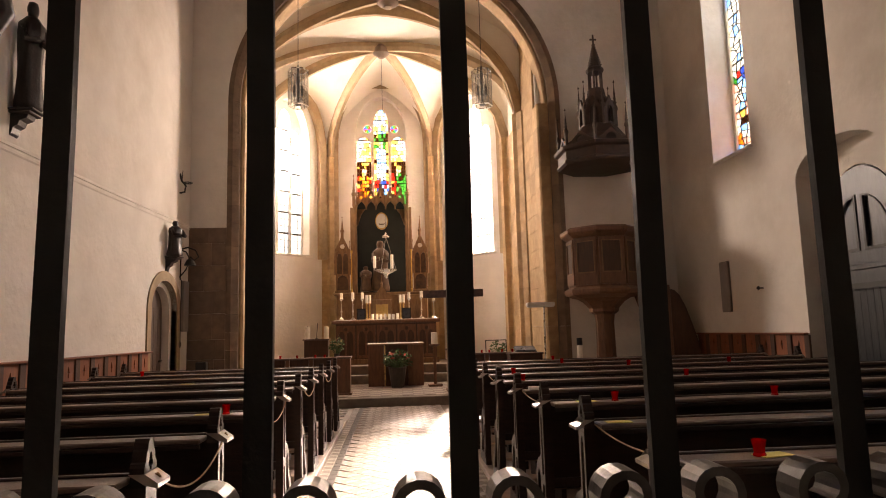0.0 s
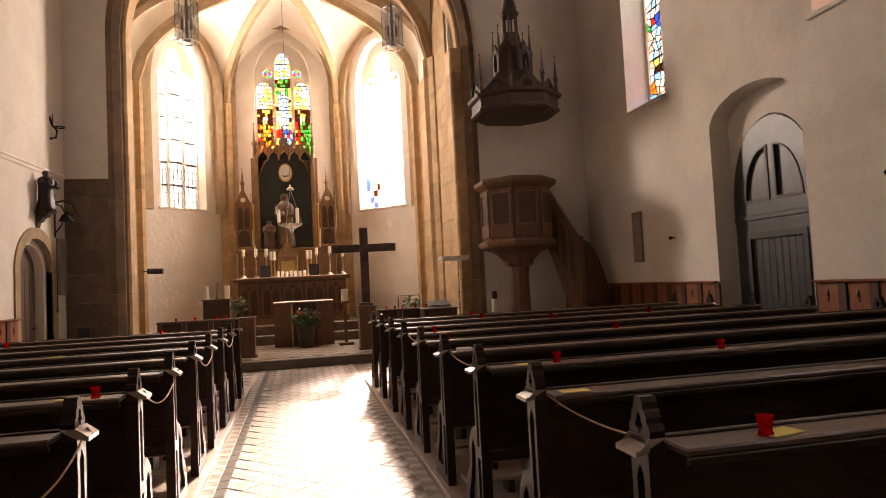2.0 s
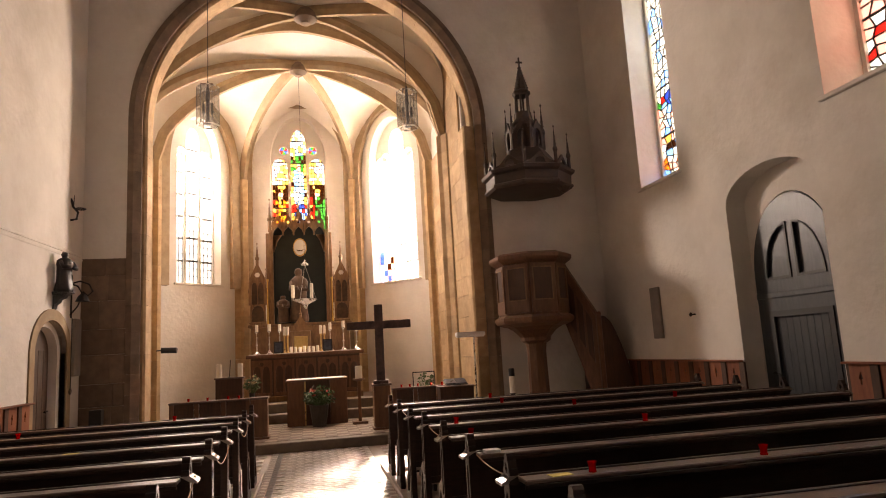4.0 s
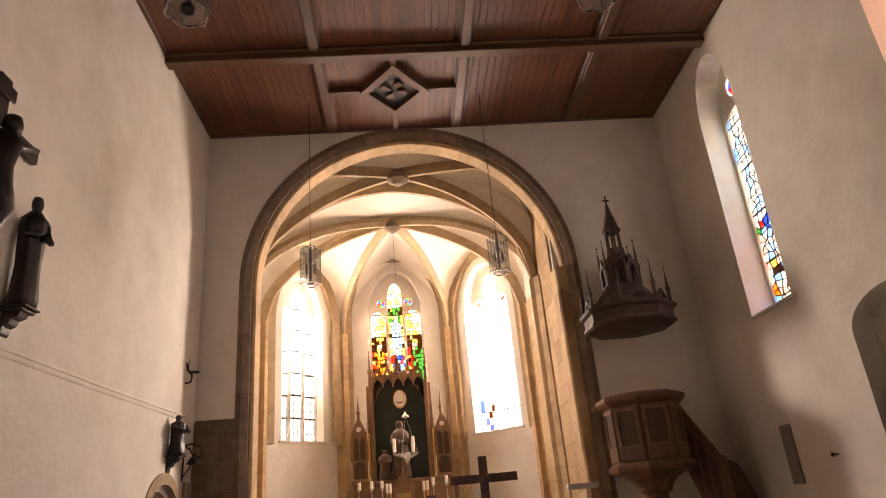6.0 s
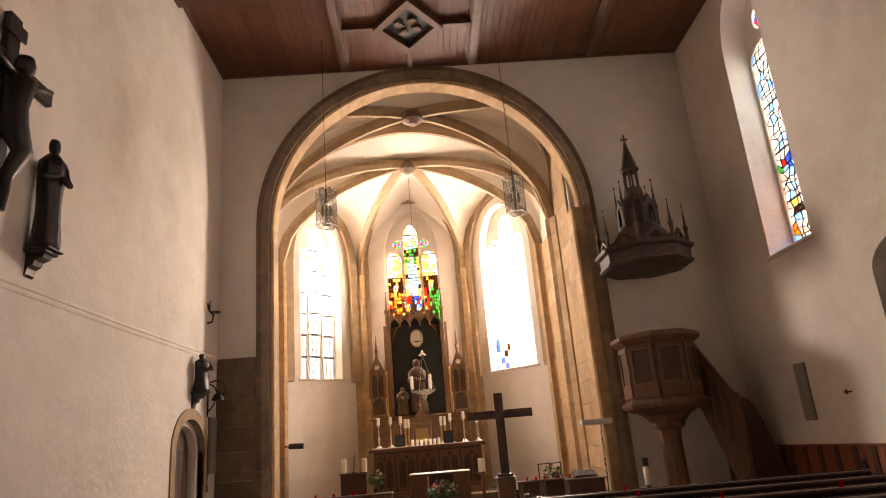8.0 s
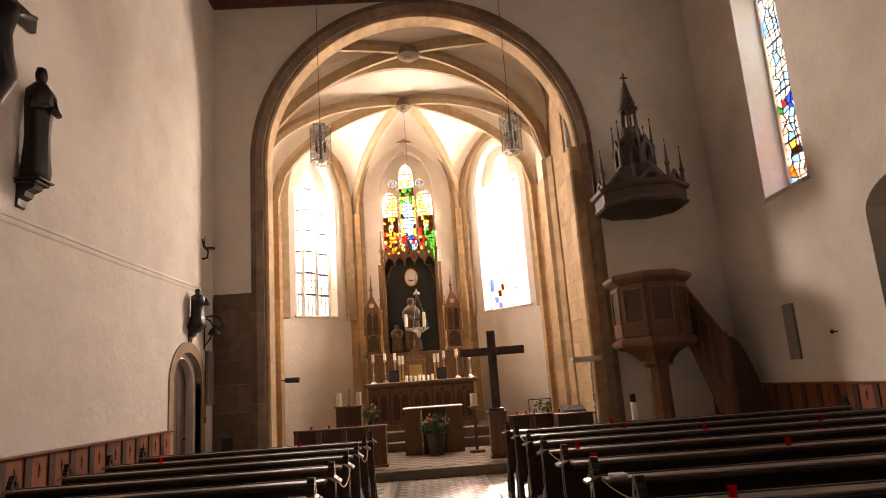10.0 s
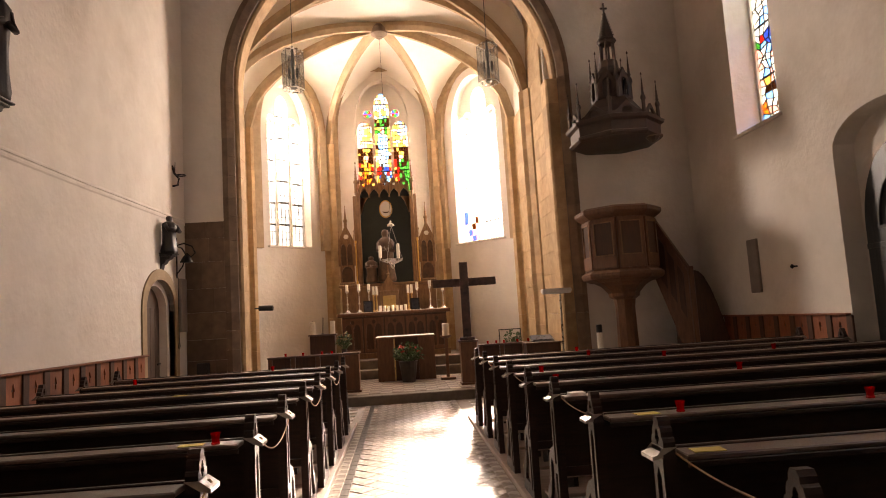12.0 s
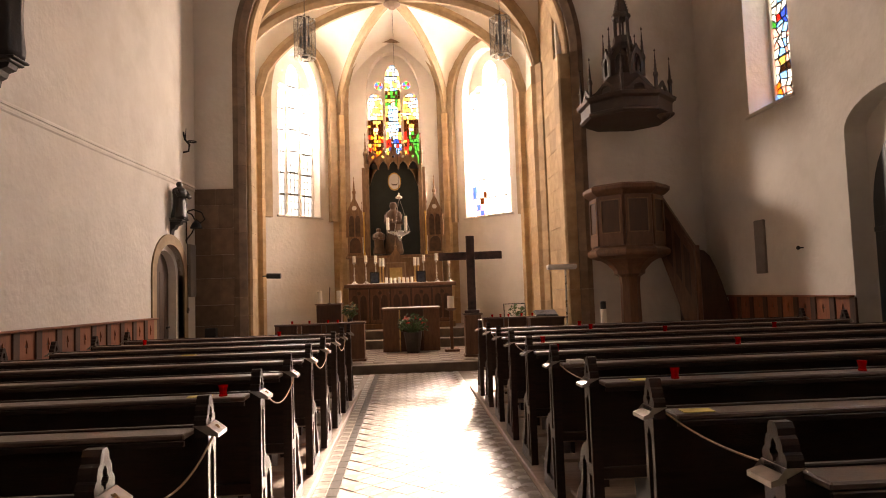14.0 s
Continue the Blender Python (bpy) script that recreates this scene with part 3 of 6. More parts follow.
def saints(k, v, x, rng):
    """Colours of the three-light window: canopies above, robed forms in the middle."""
    v = (v - (0.36 if k != 1 else 0.40)) / 0.62
    pick = lambda *names: GLASS[rng.choice(names)]
    if v < 0.02:
        return pick("brown", "sky", "yellow")
    if k == 1:
        if v < 0.13:
            return pick("blue", "blue", "red", "sky")
        if v < 0.5:
            return pick("white", "sky", "white", "sky") if abs(x) < 0.6 else pick("yellow", "white", "brown", "yellow")
        if v < 0.58:
            return GLASS["pink"] if abs(x) < 0.45 else pick("yellow", "green")
        if v < 0.66:
            return pick("green", "yellow", "brown", "green")
        return pick("white", "sky", "yellow", "white", "white", "yellow")
    if v < 0.46:
        if k == 0:
            return pick("orange", "orange", "orange", "brown", "yellow") if abs(x) < 0.7 else pick("red", "brown", "yellow")
        return pick("green", "green", "green", "brown") if x > -0.3 else pick("red", "red", "yellow", "brown")
    if v < 0.56:
        return GLASS["pink"] if abs(x) < 0.45 else GLASS["brown"]
    if v < 0.64:
        return pick("brown", "brown", "yellow")
    return pick("white", "yellow", "white", "white", "yellow", "pink", "white", "sky")


def nave_glass(k, v, x, rng):
    band = int(v * 24)
    if band in (2, 4, 9) and rng.random() < 0.6:
        return GLASS[rng.choice({2: ("orange", "orange", "white"), 4: ("yellow", "brown", "white", "red"), 9: ("blue", "sky", "green", "red")}[band])]
    return GLASS[rng.choice(("white", "white", "white", "sky", "white", "pink") if v < 0.5 else ("white", "white", "white", "sky", "white", "white"))]


def rosy_glass(k, v, x, rng):
    return GLASS[rng.choice(("pink", "white", "pink", "white", "white", "pink", "red"))]


def at_wall(i):
    p, q, _ = facets[i]
    return along(P[p], P[q]) @ Matrix.Translation((length(P[p], P[q]) / 2, 0, 0))


stained_window("window_1", "three-light gothic window of stained glass behind the altar", at_wall(3), 0.80, 3.9, 7.36, 8.72, 3, saints, 0.3)
stained_window("window_2", "three-light chancel window of clear leaded glass", at_wall(2), 0.68, 3.72, 6.9, 8.3, 3, None, 0.3, (0.2, 0.75, 0.45, 1.15))
stained_window("window_3", "three-light chancel window of clear glass, sun behind it", at_wall(4), 0.80, 3.62, 6.9, 8.4, 3, None, 0.3, (0.2, 0.8, 0.45, 1.2))
# The one at y = 1.3 is invented, out of view, to let fill light in.
for n, y in (("window_4", 10.4), ("window_5", 5.85), ("window_6", 1.3)):
    stained_window(n, "tall pointed nave window with pale stained glass", pose(XR, y, 0, 0, 0, -90), 0.64, 4.42, 8.3, 9.5, 1, rosy_glass if n == "window_5" else nave_glass, 0.46 if n == "window_4" else 0.62)

for i, pw, col, low in ((2, 235, (1.0, 0.95, 0.88), 5.85), (3, 2.0, (1.0, 0.95, 0.88), 3.75), (4, 190, (1.0, 0.93, 0.84), 4.5)):
    m = at_wall(i)
    s, sp, ap, hw = WIN[i]
    zc = (low + ap + 0.15) / 2
    sky_lamp("sky_lamp_chancel", m @ Vector((0, 0.75, zc)), m @ Vector((0, -1, zc - 0.2)), 2 * hw + 0.3, ap + 0.15 - low, pw, col)
# The strongest lamp, at y = 1.3, is fill behind the added unseen window.
for y, power in ((10.4, 27), (5.85, 20), (1.3, 85)):
    sky_lamp("sky_lamp_nave", (XR + 1.05, y, 7.0), (XR - 1, y, 6.82), 1.5, 5.2, power, (0.86, 0.93, 1.0))

setting("chancel_roof", boxed(CX - 5.0, CX + 5.0, YA + 0.55, 20.2, 9.98, 10.2), DARKPANEL, "dark boards over the chancel vault", "roof")

# ---------- ceiling ----------
bm = bmesh.new()
random.seed(11)
x = XL - 0.05
while x < XR:
    w = random.uniform(0.13, 0.17)
    box(bm, x + 0.004, min(x + w, XR + 0.05) - 0.004, YB, YA, ZC, ZC + 0.04 + random.uniform(0, 0.006))
    x += w
ceiling = setting("ceiling", bm, CEILWOOD, "red-brown boarded nave ceiling divided by moulded beams", "ceiling")
setting("ceiling_deck", boxed(XL - 0.3, XR + 0.3, YB, YA, ZC + 0.06, ZC + 0.2), DARKPANEL, "dark boards above the ceiling", "ceiling")


def beam(x0, x1, y0, y1, drop=0.16):
    bm = boxed(x0, x1, y0, y1, ZC - drop, ZC - 0.002, 0.015)
    long_x = (x1 - x0) > (y1 - y0)
    if long_x:
        box(bm, x0, x1, y0 - 0.04, y1 + 0.04, ZC - 0.07, ZC - 0.001, 0.02)
    else:
        box(bm, x0 - 0.04, x1 + 0.04, y0, y1, ZC - 0.07, ZC - 0.001, 0.02)
    return bm


for y in (1.2, 4.2, 7.2, 10.2):
    setting("ceiling_beam", beam(XL, XR, y - 0.11, y + 0.11, 0.2), BEAMWOOD, "dark moulded cross beam under the boarded ceiling", "beam")
setting("ceiling_beam", boxed(XL, XR, YA - 0.09, YA - 0.001, ZC - 0.035, ZC - 0.002, 0.01), BEAMWOOD, "dark wall beam under the boarded ceiling", "beam")
for sx in (XL + 0.001, XR - 0.091):
    setting("ceiling_beam", boxed(sx, sx + 0.09, YB, YA - 0.1, ZC - 0.035, ZC - 0.004, 0.01), BEAMWOOD, "dark wall beam under the boarded ceiling", "beam")
ys = [-1.8, 1.2, 4.2, 7.2, 10.2, YA]
for y0, y1 in zip(ys, ys[1:]):
    for x in (-1.36, 1.46, 4.1):
        setting("ceiling_beam", beam(x - 0.09, x + 0.09, y0 + 0.16, y1 - 0.16, 0.14), BEAMWOOD, "dark moulded lengthwise beam under the boarded ceiling", "beam")

# lozenge vent in the ceiling
vent = thing("ceiling_vent", "lozenge-shaped wooden ceiling vent with pierced rosette", "vent", pose(0.08, 11.4, ZC))
dx, dy = 0.71, 0.89
lo = [(-dx, 0), (0, dy), (dx, 0), (0, -dy)]
part("lozenge_frame", pierced(bmesh.new(), lo, [[(u * 0.74, v * 0.74) for u, v in lo]], -0.15, -0.003, "xy"), BEAMWOOD, vent)
part("vent_field", prism(bmesh.new(), [(u * 0.745, v * 0.745) for u, v in lo], -0.05, -0.02, "xy"), BLACK, vent)
bm = bmesh.new()
for k in range(4):
    a = k * math.pi / 2 + 0.4
    c, s_ = math.cos(a), math.sin(a)
    pts = [(0.06, 0.0), (0.26, 0.1), (0.30, 0.0), (0.2, -0.09)]
    prism(bm, [(c * u - s_ * v, s_ * u + c * v) for u, v in pts], -0.1, -0.06, "xy")
part("rosette", bm, BEAMWOOD, vent)
for (x0, x1, y0, y1) in ((-1.34, -dx + 0.05, -0.06, 0.06), (dx - 0.05, 1.28, -0.06, 0.06), (-0.06, 0.06, dy - 0.06, 1.42), (-0.06, 0.06, -1.03, -dy + 0.06)):
    part("strut", boxed(x0, x1, y0, y1, -0.12, -0.003, 0.012), BEAMWOOD, vent)

# ---------- iron gate ----------
GY, GX0, GS = -0.06, 0.042, 0.172
gate = thing("iron_gate", "black forged iron grille with square bars and scrolls", "gate", pose(0, GY, 0))
for k in range(-24, 36):
    x = GX0 + (k + 0.5) * GS
    bm = bmesh.new()
    pts = [(x + random.uniform(-0.0015, 0.0015), 0, 0.05 + 2.75 * i / 16) for i in range(17)]
    tube(bm, pts, 0.0165, 4, 0.4)
    part("bar", bm, IRON, gate)
for z, h in ((0.06, 0.03), (1.205, 0.022), (2.78, 0.03)):
    part("rail", boxed(XL + 0.01, XR - 0.01, -0.014, 0.014, z, z + h, 0.003), IRON, gate)


def scroll(cx, side):
    """A C-scroll of flat bar standing on the middle rail, curling away from its bar."""
    bm = bmesh.new()
    pts = []
    for i in range(19):
        a = -0.5 * math.pi + i / 18 * 1.85 * math.pi
        r = 0.024 * (1 - 0.42 * i / 18)
        pts.append((cx + side * (0.038 + r * math.cos(a) * 1.0), 0.0, 1.278 + r * math.sin(a)))
    pts = [(cx + side * 0.008, 0, 1.228)] + pts
    for k, (p, q) in enumerate(zip(pts, pts[1:])):
        d = Vector(q) - Vector(p)
        n = Vector((-d.z, 0, d.x)).normalized() * 0.004
        vs = [bm.verts.new(Vector(c) + o + Vector((0, y, 0))) for c in (p, q) for o in (n, -n) for y in (-0.017, 0.017)]
        for f in ((0, 1, 5, 4), (2, 6, 7, 3), (0, 4, 6, 2), (1, 3, 7, 5)):
            bm.faces.new([vs[t] for t in f])
    bmesh.ops.remove_doubles(bm, verts=bm.verts, dist=0.0015)
    return bm


for k in range(-24, 36):
    x = GX0 + (k + 0.5) * GS
    for side in (-1, 1):
        part("scroll", scroll(x, side), SCROLLIRON, gate)

# ---------- pews ----------
def end_profile():
    """The pew end seen from the aisle: y forwards from the backrest, z up."""
    post = [(-0.05, 0.061), (-0.05, 0.93), (-0.035, 0.975), (0.045, 0.975), (0.05, 0.93), (0.05, 0.64)]
    arm = [(0.07, 0.62), (0.13, 0.60), (0.19, 0.55), (0.215, 0.48), (0.20, 0.42), (0.22, 0.36), (0.30, 0.30), (0.34, 0.2), (0.36, 0.1), (0.38, 0.061)]
    return post + arm


def finial(t):
    """The pierced trefoil that crowns a pew end."""
    half = [(0.056, 0.97), (0.058, 0.995), (0.052, 1.008), (0.043, 1.013), (0.041, 1.03), (0.035, 1.045), (0.026, 1.052), (0.024, 1.07), (0.014, 1.085)]
    out = [(-y, z) for y, z in half] + half[::-1]
    leaf = [(0.006, 0.98), (0.008, 0.992), (0.019, 0.997), (0.021, 1.008), (0.013, 1.016), (0.012, 1.028), (0.004, 1.04)]
    hole = leaf[::-1] + [(-y, z) for y, z in leaf]
    return pierced(bmesh.new(), out, [hole], -t, t, "yz")


def pew_end(parent, x, face):
    """face: the side that has the recessed panel, +1 or -1."""
    t = 0.028
    slot1 = [(-0.022, 0.52), (-0.022, 0.86), (0.0, 0.895), (0.022, 0.86), (0.022, 0.52)]
    slot2 = [(-0.025, 0.12), (-0.025, 0.46), (0.03, 0.46), (0.03, 0.12)]
    slot3 = [(0.08, 0.16), (0.08, 0.5), (0.12, 0.54), (0.155, 0.5), (0.165, 0.4), (0.2, 0.3), (0.26, 0.2), (0.26, 0.16)]
    bm = pierced(bmesh.new(), end_profile(), [slot1, slot2, slot3], x - t, x + t, "yz")
    end = part("end_panel", bm, PEWWOOD, parent)
    part("panel_infill", prism(bmesh.new(), [(-0.045, 0.1), (-0.045, 0.92), (0.045, 0.92), (0.045, 0.6), (0.17, 0.52), (0.3, 0.16), (0.3, 0.1)], x - t * 0.25, x + t * 0.25, "yz"), PEWWOOD, end)
    f = part("finial", finial(0.024), PEWWOOD, end)
    f.matrix_basis = Matrix.Translation((x, 0, 0))
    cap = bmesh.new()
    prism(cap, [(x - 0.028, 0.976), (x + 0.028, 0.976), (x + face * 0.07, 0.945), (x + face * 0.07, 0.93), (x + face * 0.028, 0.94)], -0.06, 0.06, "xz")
    part("cap", cap, CAPMETAL, end, "sloping cap, coloured pale for its sun glint")


def build_pew(x0, x1, face, label, group):
    """A bench; its backrest stands on its own y = 0 and the seat lies towards the altar."""
    p = thing("pew", label, "pew", group=group)
    pew_end(p, x0 if face < 0 else x1, face)
    far = x1 if face < 0 else x0
    pew_end(p, far, -face)
    a, b = x0 + 0.03, x1 - 0.03
    part("back_board", boxed(a, b, -0.012, 0.012, 0.50, 0.972, 0.004), PEWWOOD, p)
    part("back_rail", boxed(a, b, -0.022, 0.02, 0.44, 0.50, 0.006), PEWWOOD, p)
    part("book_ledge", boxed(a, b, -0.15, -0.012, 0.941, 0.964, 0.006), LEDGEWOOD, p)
    part("ledge_lip", boxed(a, b, -0.152, -0.138, 0.918, 0.940, 0.003), PEWWOOD, p)
    part("seat", boxed(a, b, 0.03, 0.40, 0.42, 0.448, 0.008), BOARDWOOD, p)
    part("kneeler", boxed(a, b, -0.36, -0.18, 0.15, 0.178, 0.006), BOARDWOOD, p)
    for x in (a + 0.3, (a + b) / 2, b - 0.3):
        part("seat_support", prism(bmesh.new(), [(0.03, 0.061), (0.03, 0.418), (0.36, 0.418), (0.3, 0.3), (0.27, 0.061)], x - 0.018, x + 0.018, "yz"), PEWWOOD, p)
        part("kneeler_support", boxed(x - 0.02, x + 0.02, -0.33, -0.2, 0.061, 0.148), PEWWOOD, p)
    return p


PEW0, STEP_Y = 1.70, 0.905
right = build_pew(1.0, 5.55, -1, "dark-stained wooden pew with pierced trefoil end", "pews of the right block")
left = build_pew(-3.72, -0.79, 1, "dark-stained wooden pew with pierced trefoil end", "pews of the left block")
ROWS_R = [PEW0 + STEP_Y * k for k in range(9)]
ROWS_L = [PEW0 + 0.04 + STEP_Y * k for k in range(9)]
right.matrix_basis = pose(0, ROWS_R[0], 0)
left.matrix_basis = pose(0, ROWS_L[0], 0)
for y in ROWS_R[1:]:
    copy_thing(right, pose(0, y, 0))
for y in ROWS_L[1:]:
    copy_thing(left, pose(0, y, 0))

# ---------- wainscot along the nave walls ----------
def wainscot(name, x, side, y0, y1, top):
    w = thing(name, "red-brown wooden wainscot with dark posts and pierced panels", "panelling", kind="structure")
    t0, t1 = sorted((x, x + side * 0.03))
    n = max(1, round((y1 - y0) / 0.43))
    st = (y1 - y0) / n
    for k in range(n):
        c = y0 + st * (k + 0.5)
        hole = [(c - 0.035, top - 0.2), (c, top - 0.11), (c + 0.035, top - 0.2), (c + 0.012, top - 0.2), (c + 0.012, top - 0.26), (c - 0.012, top - 0.26), (c - 0.012, top - 0.2)]
        part("panel", pierced(bmesh.new(), [(c - st / 2 + 0.06, 0.08), (c - st / 2 + 0.06, top - 0.03), (c + st / 2 - 0.06, top - 0.03), (c + st / 2 - 0.06, 0.08)], [hole], x + side * 0.012, x + side * 0.03, "yz"), PANELWOOD, w)
        p0, p1 = sorted((x + side * 0.014, x + side * 0.05))
        part("post", boxed(p0, p1, c - st / 2 - 0.06, c - st / 2 + 0.06, 0.0, top - 0.03, 0.006), DARKPANEL, w)
    q0, q1 = sorted((x + side * 0.001, x + side * 0.011))
    part("backing", boxed(q0, q1, y0, y1, 0.0, top - 0.03), DARKPANEL, w)
    q0, q1 = sorted((x + side * 0.001, x + side * 0.085))
    part("cap_rail", boxed(q0, q1, y0, y1, top - 0.029, top, 0.008), PANELWOOD, w)
    q0, q1 = sorted((x + side * 0.051, x + side * 0.062))
    part("plinth", boxed(q0, q1, y0, y1, 0.0, 0.1, 0.004), DARKPANEL, w)


wainscot("wainscot_1", XL, 1, -1.0, 10.9, 1.22)
wainscot("wainscot_2", XR, -1, -1.0, 6.78, 1.24)
wainscot("wainscot_3", XR, -1, 8.66, 12.2, 1.25)

# stepped plaster ledge along the left wall
bm = bmesh.new()
profile = [(-0.01, -0.09), (0.014, -0.06), (0.018, -0.03), (0.008, -0.02), (0.009, -0.008), (0.024, 0.0), (0.022, 0.02), (-0.01, 0.06)]
rings = [[bm.verts.new((XL + u, y, z + v)) for u, v in profile] for y, z in ((YB + 0.1, 3.51), (5.0, 3.54), (9.0, 3.59), (12.6, 3.67), (12.98, 3.675))]
for p, q in zip(rings, rings[1:]):
    for i in range(len(profile)):
        j = (i + 1) % len(profile)
        bm.faces.new((p[i], p[j], q[j], q[i]))
bm.faces.new(rings[0]), bm.faces.new(rings[-1][::-1])
setting("wall_ledge", bm, PLASTER, "thin moulded plaster string course on the wall", "trim")

# ---------- doors ----------
d = thing("door_1", "arched brown wooden side door in a plastered reveal", "door", kind="structure")
SIDEDOOR = surface("side_door_wood", (0.055, 0.03, 0.018), (0.11, 0.062, 0.036), 0.5, scale=4.0, stretch=(6, 6, 1), bump=0.15, fine=30)
out = rounded(11.65, 0.64, 0.0, 1.95, 0.49)
part("door_leaf", prism(bmesh.new(), out, XL - 0.29, XL - 0.23, "yz"), SIDEDOOR, d)
surround = rounded(11.65, 0.86, 0.0, 1.95, 0.70)
inner = rounded(11.65, 0.68, 0.0, 1.95, 0.52)
bm = prism(bmesh.new(), surround[:-1] + [surround[-1]] + inner[::-1], XL - 0.1, XL + 0.025, "yz")
part("door_surround", bm, RIBSTONE, d)
inner2 = rounded(11.65, 0.55, 0.0, 1.95, 0.42)
bm = prism(bmesh.new(), rounded(11.65, 0.676, 0.0, 1.95, 0.516) + inner2[::-1], XL - 0.4, XL - 0.095, "yz")
part("inner_reveal", bm, PLASTER, d)
for k in range(5):
    part("board", boxed(XL - 0.228, XL - 0.217, 11.13 + k * 0.21, 11.33 + k * 0.21, 0.05, 2.0, 0.004), SIDEDOOR, d)
part("door_handle", tube(bmesh.new(), [(XL - 0.217, 12.05, 1.0), (XL - 0.16, 12.05, 1.02), (XL - 0.16, 11.93, 1.02)], 0.012), IRON, d)

d = thing("door_2", "blue-grey arched wooden door with fan panels in deep niche", "door", kind="structure")
DX = XR + 0.30
dc = 7.76
leaf = pointed(dc, 0.82, 0.0, 2.4, 3.52, 10)
quad_l = [(dc - 0.57, 2.36)] + [(dc - 0.06 - 0.51 * math.cos(t * math.pi / 12), 2.36 + 0.76 * math.sin(t * math.pi / 12)) for t in range(1, 7)] + [(dc - 0.06, 2.36)]
quad_r = [(2 * dc - y, z) for y, z in quad_l][::-1]
panel = [(dc - 0.58, 0.25), (dc - 0.58, 1.9), (dc + 0.58, 1.9), (dc + 0.58, 0.25)]
part("door_leaf", pierced(bmesh.new(), leaf, [quad_l, quad_r, panel], DX, DX + 0.06, "yz"), DOORPAINT, d)
part("fan_panel", prism(bmesh.new(), [(dc - 0.6, 2.3), (dc - 0.6, 2.75), (dc - 0.35, 3.15), (dc + 0.35, 3.15), (dc + 0.6, 2.75), (dc + 0.6, 2.3)], DX + 0.035, DX + 0.05, "yz"), DOORPAINT, d)
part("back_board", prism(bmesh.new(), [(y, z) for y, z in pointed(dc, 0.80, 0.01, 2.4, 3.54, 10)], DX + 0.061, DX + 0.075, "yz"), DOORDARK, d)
for k in range(9):
    part("board", boxed(DX + 0.03, DX + 0.045, dc - 0.58 + k * 0.129 + 0.002, dc - 0.58 + (k + 1) * 0.129 - 0.002, 0.25, 1.9, 0.003), DOORPAINT, d)
for quad in (quad_l, quad_r, panel):
    cy, cz = sum(p[0] for p in quad) / len(quad), sum(p[1] for p in quad) / len(quad)
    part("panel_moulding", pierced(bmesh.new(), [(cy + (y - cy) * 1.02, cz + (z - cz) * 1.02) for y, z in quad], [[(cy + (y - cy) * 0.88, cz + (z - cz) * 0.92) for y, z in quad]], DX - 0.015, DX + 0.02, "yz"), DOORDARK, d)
part("transom", boxed(DX - 0.025, DX - 0.001, dc - 0.81, dc + 0.81, 2.1, 2.17, 0.006), DOORPAINT, d)
part("door_handle", tube(bmesh.new(), [(DX, dc + 0.6, 1.05), (DX - 0.06, dc + 0.6, 1.05), (DX - 0.06, dc + 0.48, 1.04)], 0.012), IRON, d)
setting("niche_threshold", boxed(XR, XR + 0.75, 6.8, 8.64, -0.2, 0.003), STEPSTONE, "stone threshold in the door niche", "floor")
setting("niche_wall", pierced(bmesh.new(), [(6.75, 0), (6.75, 4.1), (8.7, 4.1), (8.7, 0), *pointed(dc, 0.80, 0.0, 2.4, 3.55, 10)[::-1]], [], DX + 0.02, DX + 0.09, "yz"), PLASTER, "plaster round the door at the back of the niche", "wall")

# ---------- pulpit ----------
def ngon(cx, cy, r, n=8, turn=math.pi / 8):
    return [(cx + r * math.cos(2 * math.pi * k / n + turn), cy + r * math.sin(2 * math.pi * k / n + turn)) for k in range(n)]


pulpit = thing("pulpit", "octagonal brown oak pulpit on a slender stem", "pulpit", pose(4.27, 12.28, 0))
R = 0.70
part("stem", lathe(bmesh.new(), [(0.34, 0.0), (0.34, 0.12), (0.26, 0.16), (0.2, 0.3), (0.18, 1.5), (0.2, 1.66), (0.29, 1.72), (0.29, 1.78), (0.36, 1.86), (0.42, 1.92), (0.56, 2.0)], seg=8, turn=math.pi / 8), PULPITOAK, pulpit)
part("base_moulding", lathe(bmesh.new(), [(R * 0.84, 1.99), (R * 1.06, 2.05), (R * 1.1, 2.10), (R * 1.1, 2.15), (R * 1.0, 2.2)], seg=8, turn=math.pi / 8), PULPITOAK, pulpit)
part("body", lathe(bmesh.new(), [(R * 0.96, 2.19), (R * 0.96, 3.22)], seg=8, turn=math.pi / 8), PULPITOAK, pulpit)
part("top_rail", lathe(bmesh.new(), [(R * 0.98, 3.17), (R * 1.12, 3.24), (R * 1.16, 3.28), (R * 1.16, 3.34), (R * 1.06, 3.38)], seg=8, turn=math.pi / 8), PULPITOAK, pulpit)
for k in range(8):
    a = 2 * math.pi * k / 8
    m = pose(math.cos(a) * R * 0.887, math.sin(a) * R * 0.887, 0, 0, 0, math.degrees(a) + 90)
    fr = part("panel_frame", pierced(bmesh.new(), [(-0.24, 2.24), (-0.24, 3.15), (0.24, 3.15), (0.24, 2.24)], [[(-0.19, 2.47), (-0.19, 3.09), (0.19, 3.09), (0.19, 2.47)]], -0.03, 0.02), PULPITOAK, pulpit, m=m)
    part("panel", boxed(-0.185, 0.185, -0.012, 0.01, 2.475, 3.085, 0.01), DARKPANEL, fr)
    part("bead", pierced(bmesh.new(), [(-0.197, 2.463), (-0.197, 3.097), (0.197, 3.097), (0.197, 2.463)], [[(-0.175, 2.485), (-0.175, 3.075), (0.175, 3.075), (0.175, 2.485)]], -0.038, -0.028), OAK, fr)

